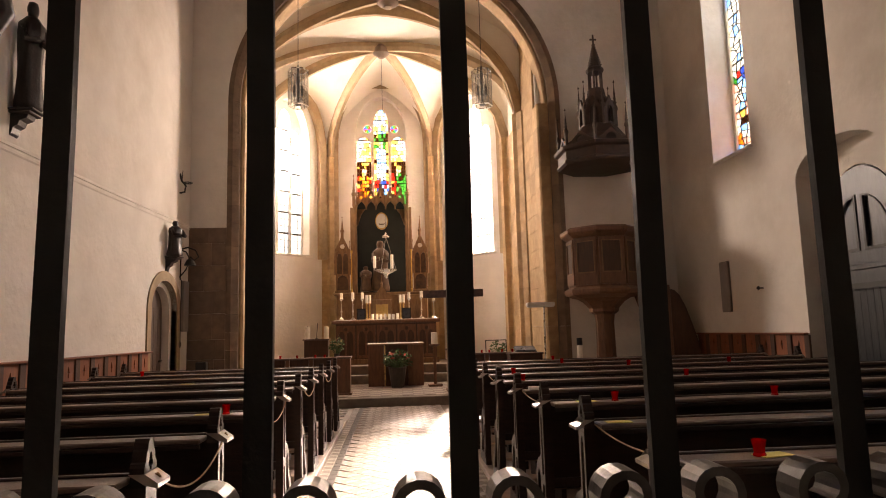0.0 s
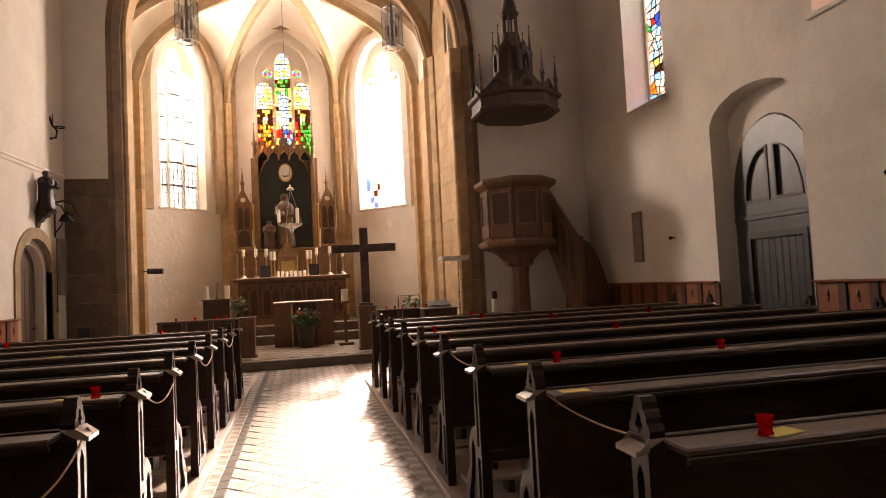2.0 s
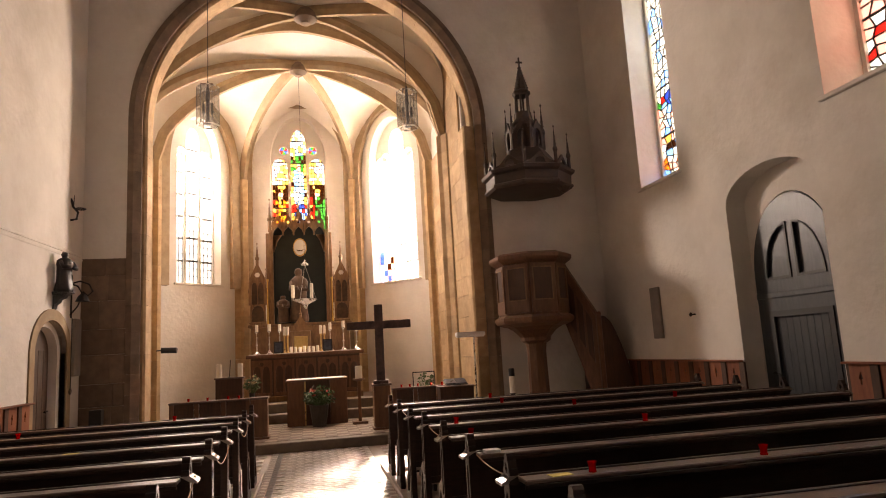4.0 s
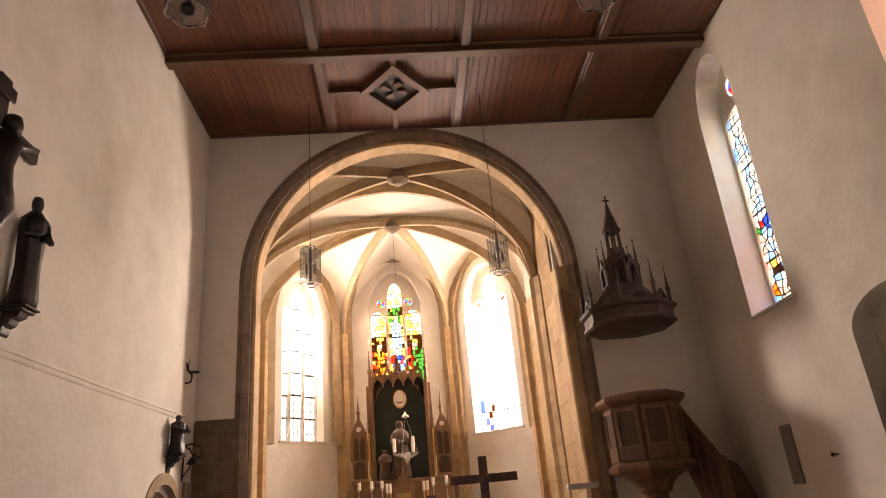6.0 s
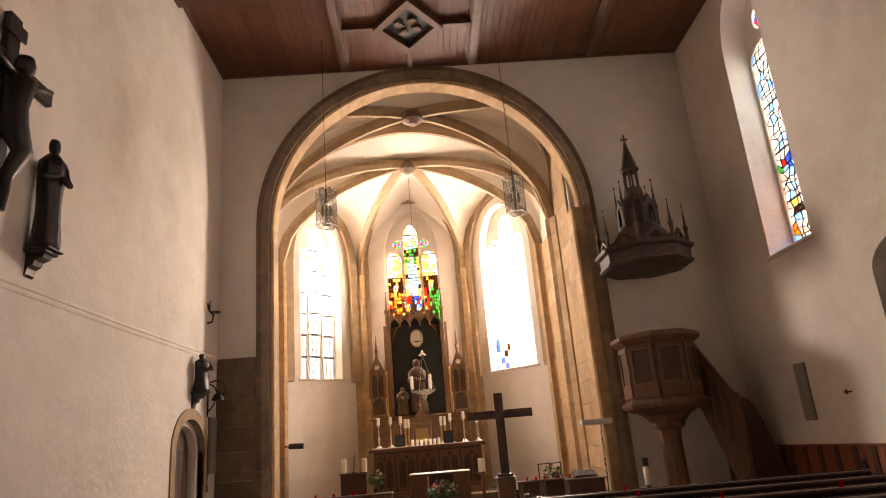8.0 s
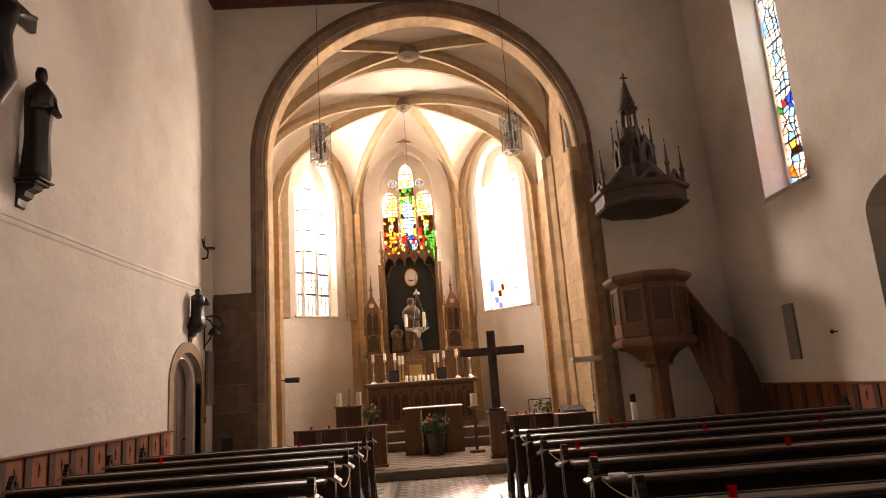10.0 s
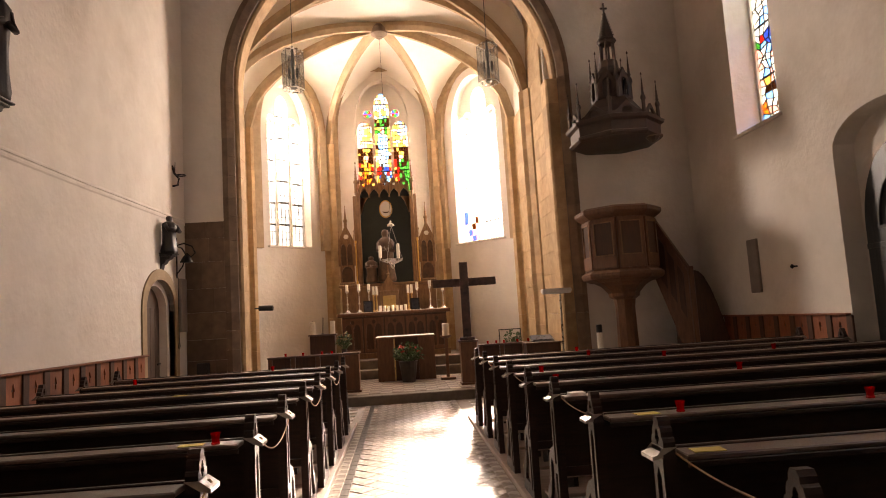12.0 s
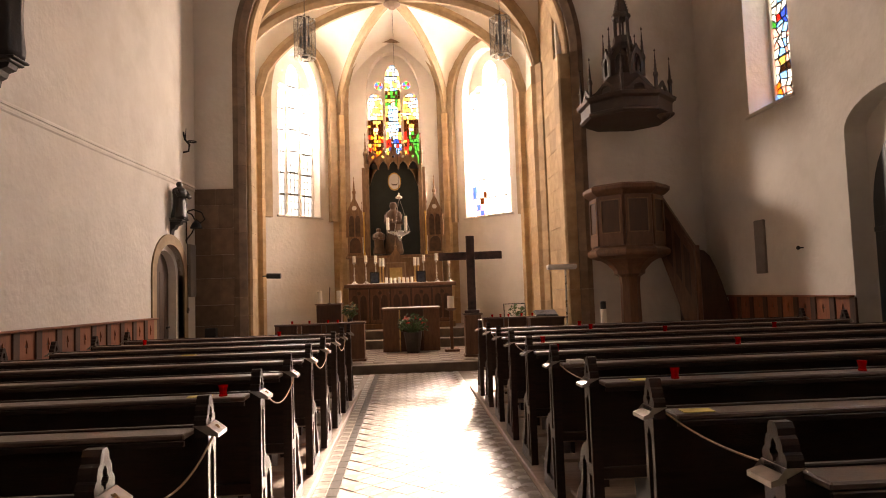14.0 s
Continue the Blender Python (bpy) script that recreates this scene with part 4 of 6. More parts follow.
stair = thing("pulpit_stair", "dark wooden pulpit stair with slanting panelled parapet", "stair", pose(0, 0, 0))
d0, d1 = Vector((4.93, 12.42, 0)), Vector((5.42, 11.92, 0))
u = (d1 - d0).normalized()
m = Matrix(((u.x, -u.y, 0, d0.x), (u.y, u.x, 0, d0.y), (0, 0, 1, 0), (0, 0, 0, 1)))
part("parapet", prism(bmesh.new(), [(0, 2.15), (0, 3.2), (0.12, 3.1), (0.68, 2.12), (0.7, 0.2), (0.62, 0.2), (0.35, 1.1)], -0.03, 0.03), PULPITOAK, stair, m=m)
part("hand_rail", prism(bmesh.new(), [(-0.02, 3.2), (-0.02, 3.27), (0.13, 3.17), (0.72, 2.16), (0.72, 2.08), (0.12, 3.09)], -0.05, 0.05), PULPITOAK, stair, m=m)
for k in range(3):
    x0 = 0.17 + k * 0.16
    zt = 3.02 - (x0 - 0.12) * 1.75
    part("panel", prism(bmesh.new(), [(x0, zt - 0.95), (x0, zt - 0.12), (x0 + 0.11, zt - 0.31), (x0 + 0.11, zt - 1.14)], -0.042, 0.042), DARKPANEL, stair, m=m)
part("newel_post", boxed(5.38, 5.47, 11.84, 11.93, 0.0, 2.2, 0.01), PULPITOAK, stair)
# Curved outline and dark wood take on the shape of the shadow beside the stair.
curve = [(5.5, 0.0), (5.5, 2.12), (5.58, 2.1)] + [(5.58 + 0.5 * s, 2.1 - 1.35 * s ** 1.6) for s in (0.2, 0.4, 0.6, 0.8, 1.0)] + [(6.1, 0.0)]
part("shaded_stair_side", prism(bmesh.new(), curve, 11.9, 11.96), DARKPANEL, stair)
for k in range(7):
    part("tread", boxed(5.48, 6.1, 11.97 + k * 0.13, 12.12 + k * 0.13, 0.0, 0.28 * (k + 1), 0.006), DARKPANEL, stair)

canopy = thing("pulpit_canopy", "dark oak gothic sounding board with pinnacles and spire", "canopy", pose(4.36, 12.27, 0))
R = 0.90
part("soffit", lathe(bmesh.new(), [(R * 0.5, 4.64), (R * 0.94, 4.66), (R * 0.99, 4.70), (R * 0.99, 4.74), (R * 0.95, 4.76), (R * 0.96, 4.93), (R * 1.03, 4.97), (R * 1.05, 5.03), (R * 0.95, 5.06)], seg=8, turn=math.pi / 8), CANOPYOAK, canopy)
part("roof", lathe(bmesh.new(), [(R * 0.92, 5.06), (R * 0.8, 5.13), (R * 0.6, 5.3), (R * 0.42, 5.52), (R * 0.36, 5.56)], seg=8, turn=math.pi / 8), CANOPYOAK, canopy)
part("core", lathe(bmesh.new(), [(0.25, 5.55), (0.24, 6.0), (0.27, 6.04), (0.27, 6.09), (0.19, 6.2), (0.17, 6.34)], seg=8, turn=math.pi / 8), CANOPYOAK, canopy)
for k in range(6):
    a = 2 * math.pi * k / 6
    part("lantern_post", tube(bmesh.new(), [(0.14 * math.cos(a), 0.14 * math.sin(a), 6.33), (0.135 * math.cos(a), 0.135 * math.sin(a), 6.72)], 0.022, 5), CANOPYOAK, canopy)
bm = lathe(bmesh.new(), [(0.165, 6.70), (0.19, 6.74), (0.18, 6.79), (0.145, 6.82), (0.03, 7.3), (0.045, 7.32), (0.012, 7.36)], seg=8, turn=math.pi / 8)
for k in range(8):
    r, z = 0.15 - 0.0165 * k, 6.84 + 0.058 * k
    for q in range(4):
        a = math.pi / 4 + q * math.pi / 2
        box(bm, r * math.cos(a) - 0.014, r * math.cos(a) + 0.014, r * math.sin(a) - 0.014, r * math.sin(a) + 0.014, z, z + 0.024)
part("spire", bm, CANOPYOAK, canopy)
bm = boxed(-0.015, 0.015, -0.015, 0.015, 7.3, 7.55)
box(bm, -0.07, 0.07, -0.014, 0.014, 7.43, 7.46)
part("finial_cross", bm, CANOPYOAK, canopy)


def pinnacle(x, y, z0, h, r):
    bm = lathe(bmesh.new(), [(r, z0), (r, z0 + h * 0.32), (r * 1.45, z0 + h * 0.36), (r * 1.3, z0 + h * 0.42), (r * 0.75, z0 + h * 0.46), (r * 0.12, z0 + h * 0.93), (r * 0.5, z0 + h * 0.95), (r * 0.1, z0 + h)], x, y, 6)
    for k in range(4):
        t = 0.5 + 0.1 * k
        s = r * (0.9 - 0.18 * k)
        box(bm, x - s, x + s, y - s * 0.3, y + s * 0.3, z0 + h * t, z0 + h * t + r * 0.3)
    return bm


for k in range(8):
    a = 2 * math.pi * (k + 0.5) / 8
    part("pinnacle", pinnacle(R * 0.93 * math.cos(a), R * 0.93 * math.sin(a), 5.04, 0.78, 0.036), CANOPYOAK, canopy)
    m = pose(math.cos(a - math.pi / 8) * R * 0.84, math.sin(a - math.pi / 8) * R * 0.84, 0, 0, 0, math.degrees(a - math.pi / 8) + 90)
    part("gable", pierced(bmesh.new(), [(-0.29, 5.05), (-0.29, 5.1), (-0.2, 5.13), (0, 5.3), (0.2, 5.13), (0.29, 5.1), (0.29, 5.05)], [pointed(0, 0.1, 5.075, 5.11, 5.2, 4)], -0.02, 0.02), CANOPYOAK, canopy, m=m)
part("drop_boss", lathe(bmesh.new(), [(0.02, 4.52), (0.09, 4.56), (0.13, 4.62), (0.1, 4.645)], 0.5, -0.62, 8), CANOPYOAK, canopy)
for k in range(6):
    a = math.pi / 6 + k * math.pi / 3
    c, d = math.cos(a), math.sin(a)
    part("pinnacle", pinnacle(0.37 * c, 0.37 * d, 5.5, 0.98, 0.042), CANOPYOAK, canopy)
    part("buttress", tube(bmesh.new(), [(0.37 * c, 0.37 * d, 5.75), (0.31 * c, 0.31 * d, 5.95), (0.2 * c, 0.2 * d, 6.08)], 0.028, 4), CANOPYOAK, canopy)
    m = pose(0.33 * math.cos(a + math.pi / 6), 0.33 * math.sin(a + math.pi / 6), 0, 0, 0, math.degrees(a + math.pi / 6) + 90)
    part("tower_gable", pierced(bmesh.new(), [(-0.16, 5.52), (-0.16, 5.85), (0, 6.12), (0.16, 5.85), (0.16, 5.52)], [pointed(0, 0.09, 5.56, 5.78, 5.92, 4)], -0.02, 0.02), CANOPYOAK, canopy, m=m)

# ---------- chancel furniture ----------
for k, (x0, x1, y0, z0, z1) in enumerate(((-2.5, 2.0, 15.95, CF, 0.38), (-2.2, 1.75, 16.3, 0.384, 0.6))):
    setting("altar_step_%d" % (k + 1), boxed(x0, x1, y0, 19.05, z0 + 0.002, z1, 0.012), STEPSTONE, "brown stone step before the high altar", "step")

altar = thing("high_altar", "long dark oak altar with carved front and white cloth", "altar", pose(-0.15, 17.0, 0.6))
part("body", boxed(-1.34, 1.34, 0.06, 0.95, 0.0, 1.08, 0.01), DARKPANEL, altar)
part("mensa", boxed(-1.45, 1.45, 0.0, 1.0, 1.08, 1.17, 0.015), PULPITOAK, altar)
part("plinth", boxed(-1.4, 1.4, 0.02, 0.059, 0.0, 0.14, 0.01), OAK, altar)
part("cloth", boxed(-1.38, 1.38, 0.02, 0.7, 1.172, 1.18, 0.002), LINEN, altar, "thin white altar cloth")
for k in range(5):
    x = -1.08 + k * 0.54
    fr = part("front_panel", pierced(bmesh.new(), [(x - 0.25, 0.16), (x - 0.25, 1.03), (x + 0.25, 1.03), (x + 0.25, 0.16)],
              [pointed(x - 0.11, 0.085, 0.24, 0.72, 0.88, 4), pointed(x + 0.11, 0.085, 0.24, 0.72, 0.88, 4), [(x + 0.05 * math.cos(t * math.pi / 4), 0.93 + 0.05 * math.sin(t * math.pi / 4)) for t in range(8)]], 0.025, 0.058), PULPITOAK, altar)

retable = thing("altar_retable", "tall carved oak gothic altarpiece with dark shrine", "altarpiece", pose(-0.27, 18.25, 0.6))
part("base", boxed(-1.3, 1.3, 0.0, 0.5, 0.0, 1.9, 0.012), OAK, retable)
part("base_cornice", boxed(-1.38, 1.38, -0.06, 0.52, 1.9, 1.98, 0.02), OAK, retable)
for sx in (-1, 1):
    for c in (1.02, 0.55):
        part("base_panel", pierced(bmesh.new(), [(sx * c - 0.2, 1.25), (sx * c - 0.2, 1.86), (sx * c + 0.2, 1.86), (sx * c + 0.2, 1.25)], [[(sx * c + 0.12 * math.cos(t * math.pi / 4) * (1 if t % 2 else 0.75), 1.66 + 0.12 * math.sin(t * math.pi / 4) * (1 if t % 2 else 0.75)) for t in range(8)]], -0.02, -0.001), OAK, retable)
part("shrine_field", boxed(-0.70, 0.70, 0.12, 0.2, 1.98, 4.72), BLACKPAINT, retable, "dark green-black shrine field")
part("shrine_back", boxed(-0.9, 0.9, 0.21, 0.4, 1.98, 4.5, 0.01), OAK, retable)
for sx in (-1, 1):
    part("shrine_post", boxed(sx * 0.75 - 0.055, sx * 0.75 + 0.055, -0.03, 0.2, 1.98, 4.55, 0.012), OAK, retable)
    part("post_pinnacle", pinnacle(sx * 0.78, 0.05, 4.5, 0.95, 0.05), OAK, retable)
    for q in (0.86, 0.93):
        part("colonnette", lathe(bmesh.new(), [(0.032, 1.98), (0.032, 2.06), (0.018, 2.08), (0.018, 3.1), (0.032, 3.14), (0.032, 3.2)], sx * q, 0.0, 8), GILT if q < 0.9 else OAK, retable)
    # traceried side tower
    x = sx * 1.12
    w = 0.19
    part("side_niche", pierced(bmesh.new(), [(x - w, 1.98), (x - w, 3.2), (x + w, 3.2), (x + w, 1.98)], [pointed(x - 0.085, 0.072, 2.52, 2.95, 3.12, 4), pointed(x + 0.085, 0.072, 2.52, 2.95, 3.12, 4), pointed(x, 0.155, 2.06, 2.3, 2.49, 5)], -0.02, 0.03), OAK, retable)
    part("niche_back", boxed(x - w, x + w, 0.031, 0.06, 1.98, 3.2), CARVED, retable)
    part("side_gable", pierced(bmesh.new(), [(x - w - 0.03, 3.18), (x, 3.66), (x + w + 0.03, 3.18)], [[(x + 0.075 * math.cos(t * math.pi / 3), 3.32 + 0.075 * math.sin(t * math.pi / 3)) for t in range(6)]], -0.03, 0.04), OAK, retable)
    part("side_spire", pinnacle(x, 0.0, 3.5, 0.7, 0.04), OAK, retable)
    for q in (-1, 1):
        part("side_pinnacle", pinnacle(x + q * (w + 0.02), 0.0, 2.5, 1.0, 0.028), OAK, retable)
    part("side_bracket", boxed(x - w - 0.03, x + w + 0.03, -0.05, 0.2, 1.985, 2.04, 0.015), OAK, retable)
for k in range(5):
    c = -0.56 + 0.28 * k
    top = 5.18 if k == 2 else 5.0
    part("cresting_gable", pierced(bmesh.new(), [(c - 0.14, 4.42), (c - 0.14, 4.72), (c, top), (c + 0.14, 4.72), (c + 0.14, 4.42), (c + 0.09, 4.55), (c, 4.64), (c - 0.09, 4.55)], [[(c + 0.045 * math.cos(t * math.pi / 3), 4.76 + 0.045 * math.sin(t * math.pi / 3)) for t in range(6)]], -0.02, 0.05), OAK, retable)
    part("cresting_pinnacle", pinnacle(c - 0.14, 0.02, 4.4, 0.7, 0.024), OAK, retable)
    part("leaf_finial", lathe(bmesh.new(), [(0.012, top - 0.02), (0.04, top + 0.04), (0.02, top + 0.07), (0.03, top + 0.1), (0.006, top + 0.15)], c, 0.02, 6), OAK, retable)
for sx, h in ((-1, 0.8), (1, 0.8), (-1, 0.55), (1, 0.55)):
    part("arch_bracket", prism(bmesh.new(), [(sx * 0.7, 4.4), (sx * (0.7 - h * 0.3), 4.4), (sx * (0.66 - h * 0.12), 4.25), (sx * 0.67, 4.0 - h * 0.1), (sx * 0.7, 3.95)], 0.0, 0.05), OAK, retable)


def figure(h, w, d, seed, lean=0.0):
    """A standing draped form of carved wood: one plain mesh, feet at the origin."""
    bm = bmesh.new()
    prof = [(0.95, 0.0), (1.0, 0.06), (0.9, 0.2), (0.82, 0.4), (0.86, 0.55), (0.95, 0.68), (0.9, 0.78), (0.45, 0.845), (0.30, 0.86), (0.40, 0.90), (0.42, 0.94), (0.32, 0.985), (0.08, 1.0)]
    seg, rings = 20, []
    for r, z in prof:
        ring = []
        for k in range(seg):
            a = 2 * math.pi * k / seg
            fold = 1 + 0.09 * math.sin(a * 6 + z * 5 + seed) * (z < 0.8) + 0.05 * math.sin(a * 11 - z * 9)
            ring.append(bm.verts.new((w * r * fold * math.cos(a) + lean * z * z, d * r * fold * math.sin(a), h * z)))
        rings.append(ring)
    for p, q in zip(rings, rings[1:]):
        for k in range(seg):
            bm.faces.new((p[k], p[(k + 1) % seg], q[(k + 1) % seg], q[k]))
    bm.faces.new(rings[0][::-1]), bm.faces.new(rings[-1])
    tube(bm, [(-w * 0.8, -d * 0.3, h * 0.74), (-w * 0.9, -d * 0.9, h * 0.6), (-w * 0.1, -d * 1.35, h * 0.62)], w * 0.24, 8)
    tube(bm, [(w * 0.8, -d * 0.3, h * 0.74), (w * 0.9, -d * 0.9, h * 0.58), (w * 0.15, -d * 1.3, h * 0.6)], w * 0.24, 8)
    return bm


st = part("shrine_statue", figure(1.45, 0.24, 0.16, 1), CARVED, smooth=True, m=pose(-0.30, 18.12, 2.60))
tagged(st, "brown carved wooden figure standing in the altar shrine", "statue")
st = part("shrine_statue", figure(0.72, 0.16, 0.12, 2), CARVED, smooth=True, m=pose(-0.72, 18.10, 2.60))
tagged(st, "small dark carved wooden figure beside the shrine statue", "statue")
med = thing("oval_medallion", "pale oval relief hung in the dark shrine", "medallion", pose(-0.25, 18.34, 4.66))
ov = [(0.17 * math.cos(t * math.pi / 10), 0.23 * math.sin(t * math.pi / 10)) for t in range(20)]
part("disc", prism(bmesh.new(), ov, -0.02, 0.02), PAPER, med)
part("rim", pierced(bmesh.new(), [(u * 1.1, v * 1.1) for u, v in ov], [[(u * 0.96, v * 0.96) for u, v in ov]], -0.035, 0.025), GILT, med)
part("relief", prism(bmesh.new(), [(-0.1, -0.05), (-0.06, -0.11), (0.06, -0.11), (0.1, -0.05), (0.05, -0.08), (-0.05, -0.08)], -0.03, -0.019), DARKPANEL, med)

tab = thing("tabernacle", "gold-fronted tabernacle on the altar", "tabernacle", pose(-0.27, 17.72, 1.782))
part("case", boxed(-0.26, 0.26, 0.0, 0.45, 0.0, 0.56, 0.02), OAK, tab)
part("door", boxed(-0.17, 0.17, -0.015, -0.001, 0.08, 0.42, 0.006), BRASS, tab, "gilded tabernacle door")
part("gable", prism(bmesh.new(), [(-0.28, 0.562), (0, 0.95), (0.28, 0.562)], -0.02, 0.3), OAK, tab)
part("finial", pinnacle(0, 0.05, 0.85, 0.4, 0.03), OAK, tab)


def candlestick(x, y, z, h, hc, name="altar_candlestick"):
    c = thing(name, "silver candlestick with a white candle on the altar", "candlestick", pose(x, y, z), "altar candles")
    part("foot", lathe(bmesh.new(), [(0.09, 0.0), (0.09, 0.012), (0.05, 0.04), (0.022, 0.08)], seg=12), SILVER, c)
    part("stem", lathe(bmesh.new(), [(0.016, 0.07), (0.014, h * 0.35), (0.028, h * 0.4), (0.014, h * 0.46), (0.013, h * 0.9), (0.045, h * 0.97), (0.05, h)], seg=10), SILVER, c)
    part("candle", lathe(bmesh.new(), [(0.04, h + 0.001), (0.04, h + hc - 0.008), (0.034, h + hc), (0.02, h + hc - 0.006)], seg=12), WAX, c)
    part("wick", tube(bmesh.new(), [(0, 0, h + hc - 0.006), (0.002, 0, h + hc + 0.02)], 0.003, 4), BLACK, c)
    return c


for x, h in ((-1.37, 0.52), (-1.06, 0.53), (-0.80, 0.52), (0.48, 0.50), (0.82, 0.53), (1.16, 0.42)):
    candlestick(x, 17.5, 1.772 if abs(x + 0.15) > 1.38 else 1.782, h + 0.06, 0.17)


def plain_candle(x, y, z, h, r, label, group):
    c = thing("candle", label, "candle", pose(x, y, z), group)
    part("wax", lathe(bmesh.new(), [(r, 0.0), (r, h - 0.008), (r * 0.85, h), (r * 0.5, h - 0.01)], seg=12), WAX, c)
    part("wick", tube(bmesh.new(), [(0, 0, h - 0.01), (0.002, 0, h + 0.018)], 0.003, 4), BLACK, c)


for k in range(7):
    plain_candle(-0.51 + k * 0.11, 17.25, 1.782, 0.15 - 0.01 * (k % 3), 0.036, "short white candle in the row on the altar", "altar candles")
for x in (-0.68, -0.60, 0.24, 0.33):
    c = thing("candle", "tall white candle on a low holder on the altar", "candle", pose(x, 17.45, 1.782), "altar candles")
    part("holder", lathe(bmesh.new(), [(0.05, 0), (0.05, 0.02), (0.02, 0.04), (0.02, 0.42), (0.04, 0.45)], seg=10), BRASS, c)
    part("wax", lathe(bmesh.new(), [(0.035, 0.451), (0.035, 0.66), (0.028, 0.668)], seg=12), WAX, c)
for x in (-0.82, 0.40):
    f = thing("picture_frame", "small dark framed picture leaning on the altar", "picture frame", pose(x, 17.2, 1.782, -8))
    part("frame", pierced(bmesh.new(), [(-0.12, 0), (-0.12, 0.3), (0.12, 0.3), (0.12, 0)], [[(-0.09, 0.03), (-0.09, 0.27), (0.09, 0.27), (0.09, 0.03)]], -0.012, 0.012), BLACK, f)
    part("picture", boxed(-0.092, 0.092, -0.004, 0.01, 0.028, 0.272), PICTURE, f)

table = thing("altar_table", "dark brown block altar table with white top edge", "altar", pose(0.09, 15.0, CF))
part("side_block", boxed(-0.65, -0.28, 0.0, 0.75, 0.0, 0.955, 0.008), PULPITOAK, table)
part("side_block", boxed(0.28, 0.65, 0.0, 0.75, 0.0, 0.955, 0.008), PULPITOAK, table)
part("core", boxed(-0.278, 0.278, 0.06, 0.69, 0.0, 0.955, 0.004), DARKPANEL, table)
part("strip", boxed(-0.275, -0.245, 0.03, 0.058, 0.0, 0.95, 0.002), BRASS, table)
part("top", boxed(-0.67, 0.67, -0.02, 0.77, 0.956, 0.99, 0.008), PULPITOAK, table)
part("cloth", boxed(-0.66, 0.66, -0.015, 0.74, 0.991, 1.003, 0.003), LINEN, table, "white linen altar cloth")


def plant(name, label, m, pot_r, pot_h, spread, height, n, flowers=None, seed=1, stem=0.0):
    p = thing(name, label, "plant", m)
    part("pot", lathe(bmesh.new(), [(pot_r * 0.7, 0), (pot_r, pot_h * 0.9), (pot_r * 1.05, pot_h), (pot_r * 0.9, pot_h), (pot_r * 0.85, pot_h * 0.92)], seg=14), POT, p)
    rng = random.Random(seed)
    lv, fl, sm = bmesh.new(), bmesh.new(), bmesh.new()
    for k in range(n):
        a, r, z = rng.uniform(0, 6.283), spread * math.sqrt(rng.random()), rng.uniform(0.1, 1.0)
        c = Vector((r * math.cos(a), r * math.sin(a), pot_h + stem + height * z * (1 - 0.35 * (r / spread) ** 2)))
        tgt = fl if flowers and rng.random() < 0.08 and z > 0.45 else lv
        s = rng.uniform(0.03, 0.055) * (0.8 if tgt is fl else 1.0)
        rot = Euler((rng.uniform(-1, 1), rng.uniform(-1, 1), rng.uniform(0, 6.28))).to_matrix()
        if tgt is lv:
            pts = [(-s * 0.15, -s, 0), (-s * 0.5, 0, s * 0.18), (0, s * 1.2, -s * 0.1), (s * 0.5, 0, s * 0.18)]
            tgt.faces.new([tgt.verts.new(c + rot @ Vector(q)) for q in pts])
        else:
            for q in range(5):
                a0 = q * 1.2566
                pts = [(0, 0, 0), (s * math.cos(a0 - 0.5), s * math.sin(a0 - 0.5), s * 0.3), (s * 1.2 * math.cos(a0), s * 1.2 * math.sin(a0), s * 0.25), (s * math.cos(a0 + 0.5), s * math.sin(a0 + 0.5), s * 0.3)]
                tgt.faces.new([tgt.verts.new(c + rot @ Vector(w)) for w in pts])
        if k % 4 == 0:
            tube(sm, [(0.2 * c.x, 0.2 * c.y, pot_h * 0.9), (0.6 * c.x, 0.6 * c.y, (pot_h + c.z) / 2), c], 0.005, 4)
    part("leaves", lv, LEAF, p)
    tagged(part("stem", sm, LEAF, p), kind="stuff")
    if flowers:
        tagged(part("flowers", fl, flowers, p), kind="stuff")
    else:
        fl.free()


plant("potted_plant", "bushy green plant with red flowers in a dark pot", pose(0.12, 14.62, CF), 0.2, 0.46, 0.33, 0.42, 260, PETAL, 3)
plant("potted_plant", "low dark green plant on the chancel floor by the arch", pose(-2.45, 14.1, CF), 0.15, 0.36, 0.26, 0.36, 120, None, 5)
plant("flower_vase", "slim vase of yellow and white flowers", pose(-1.22, 14.2, CF + 0.62), 0.06, 0.2, 0.17, 0.3, 110, YELLOWPETAL, 6, 0.05)
plant("potted_plant", "dark green plant standing before the framed board", pose(2.42, 14.3, CF), 0.15, 0.5, 0.2, 0.55, 140, None, 7)

stool = thing("plant_stand", "small dark wooden stand beneath the flower vase", "stand", pose(-1.22, 14.2, CF))
part("top", boxed(-0.13, 0.13, -0.13, 0.13, 0.59, 0.62, 0.005), DARKPANEL, stool)
for sx in (-0.1, 0.1):
    for sy in (-0.1, 0.1):
        part("leg", boxed(sx - 0.015, sx + 0.015, sy - 0.015, sy + 0.015, 0, 0.589), DARKPANEL, stool)

fb = thing("framed_board", "thin black frame standing on the chancel floor", "frame", pose(2.42, 14.6, CF, -4))
part("frame", pierced(bmesh.new(), [(-0.25, 0), (-0.25, 1.02), (0.25, 1.02), (0.25, 0)], [[(-0.23, 0.4), (-0.23, 1.0), (0.23, 1.0), (0.23, 0.4)], [(-0.23, 0.0001), (-0.23, 0.37), (0.23, 0.37), (0.23, 0.0001)]], -0.012, 0.012), BLACK, fb)

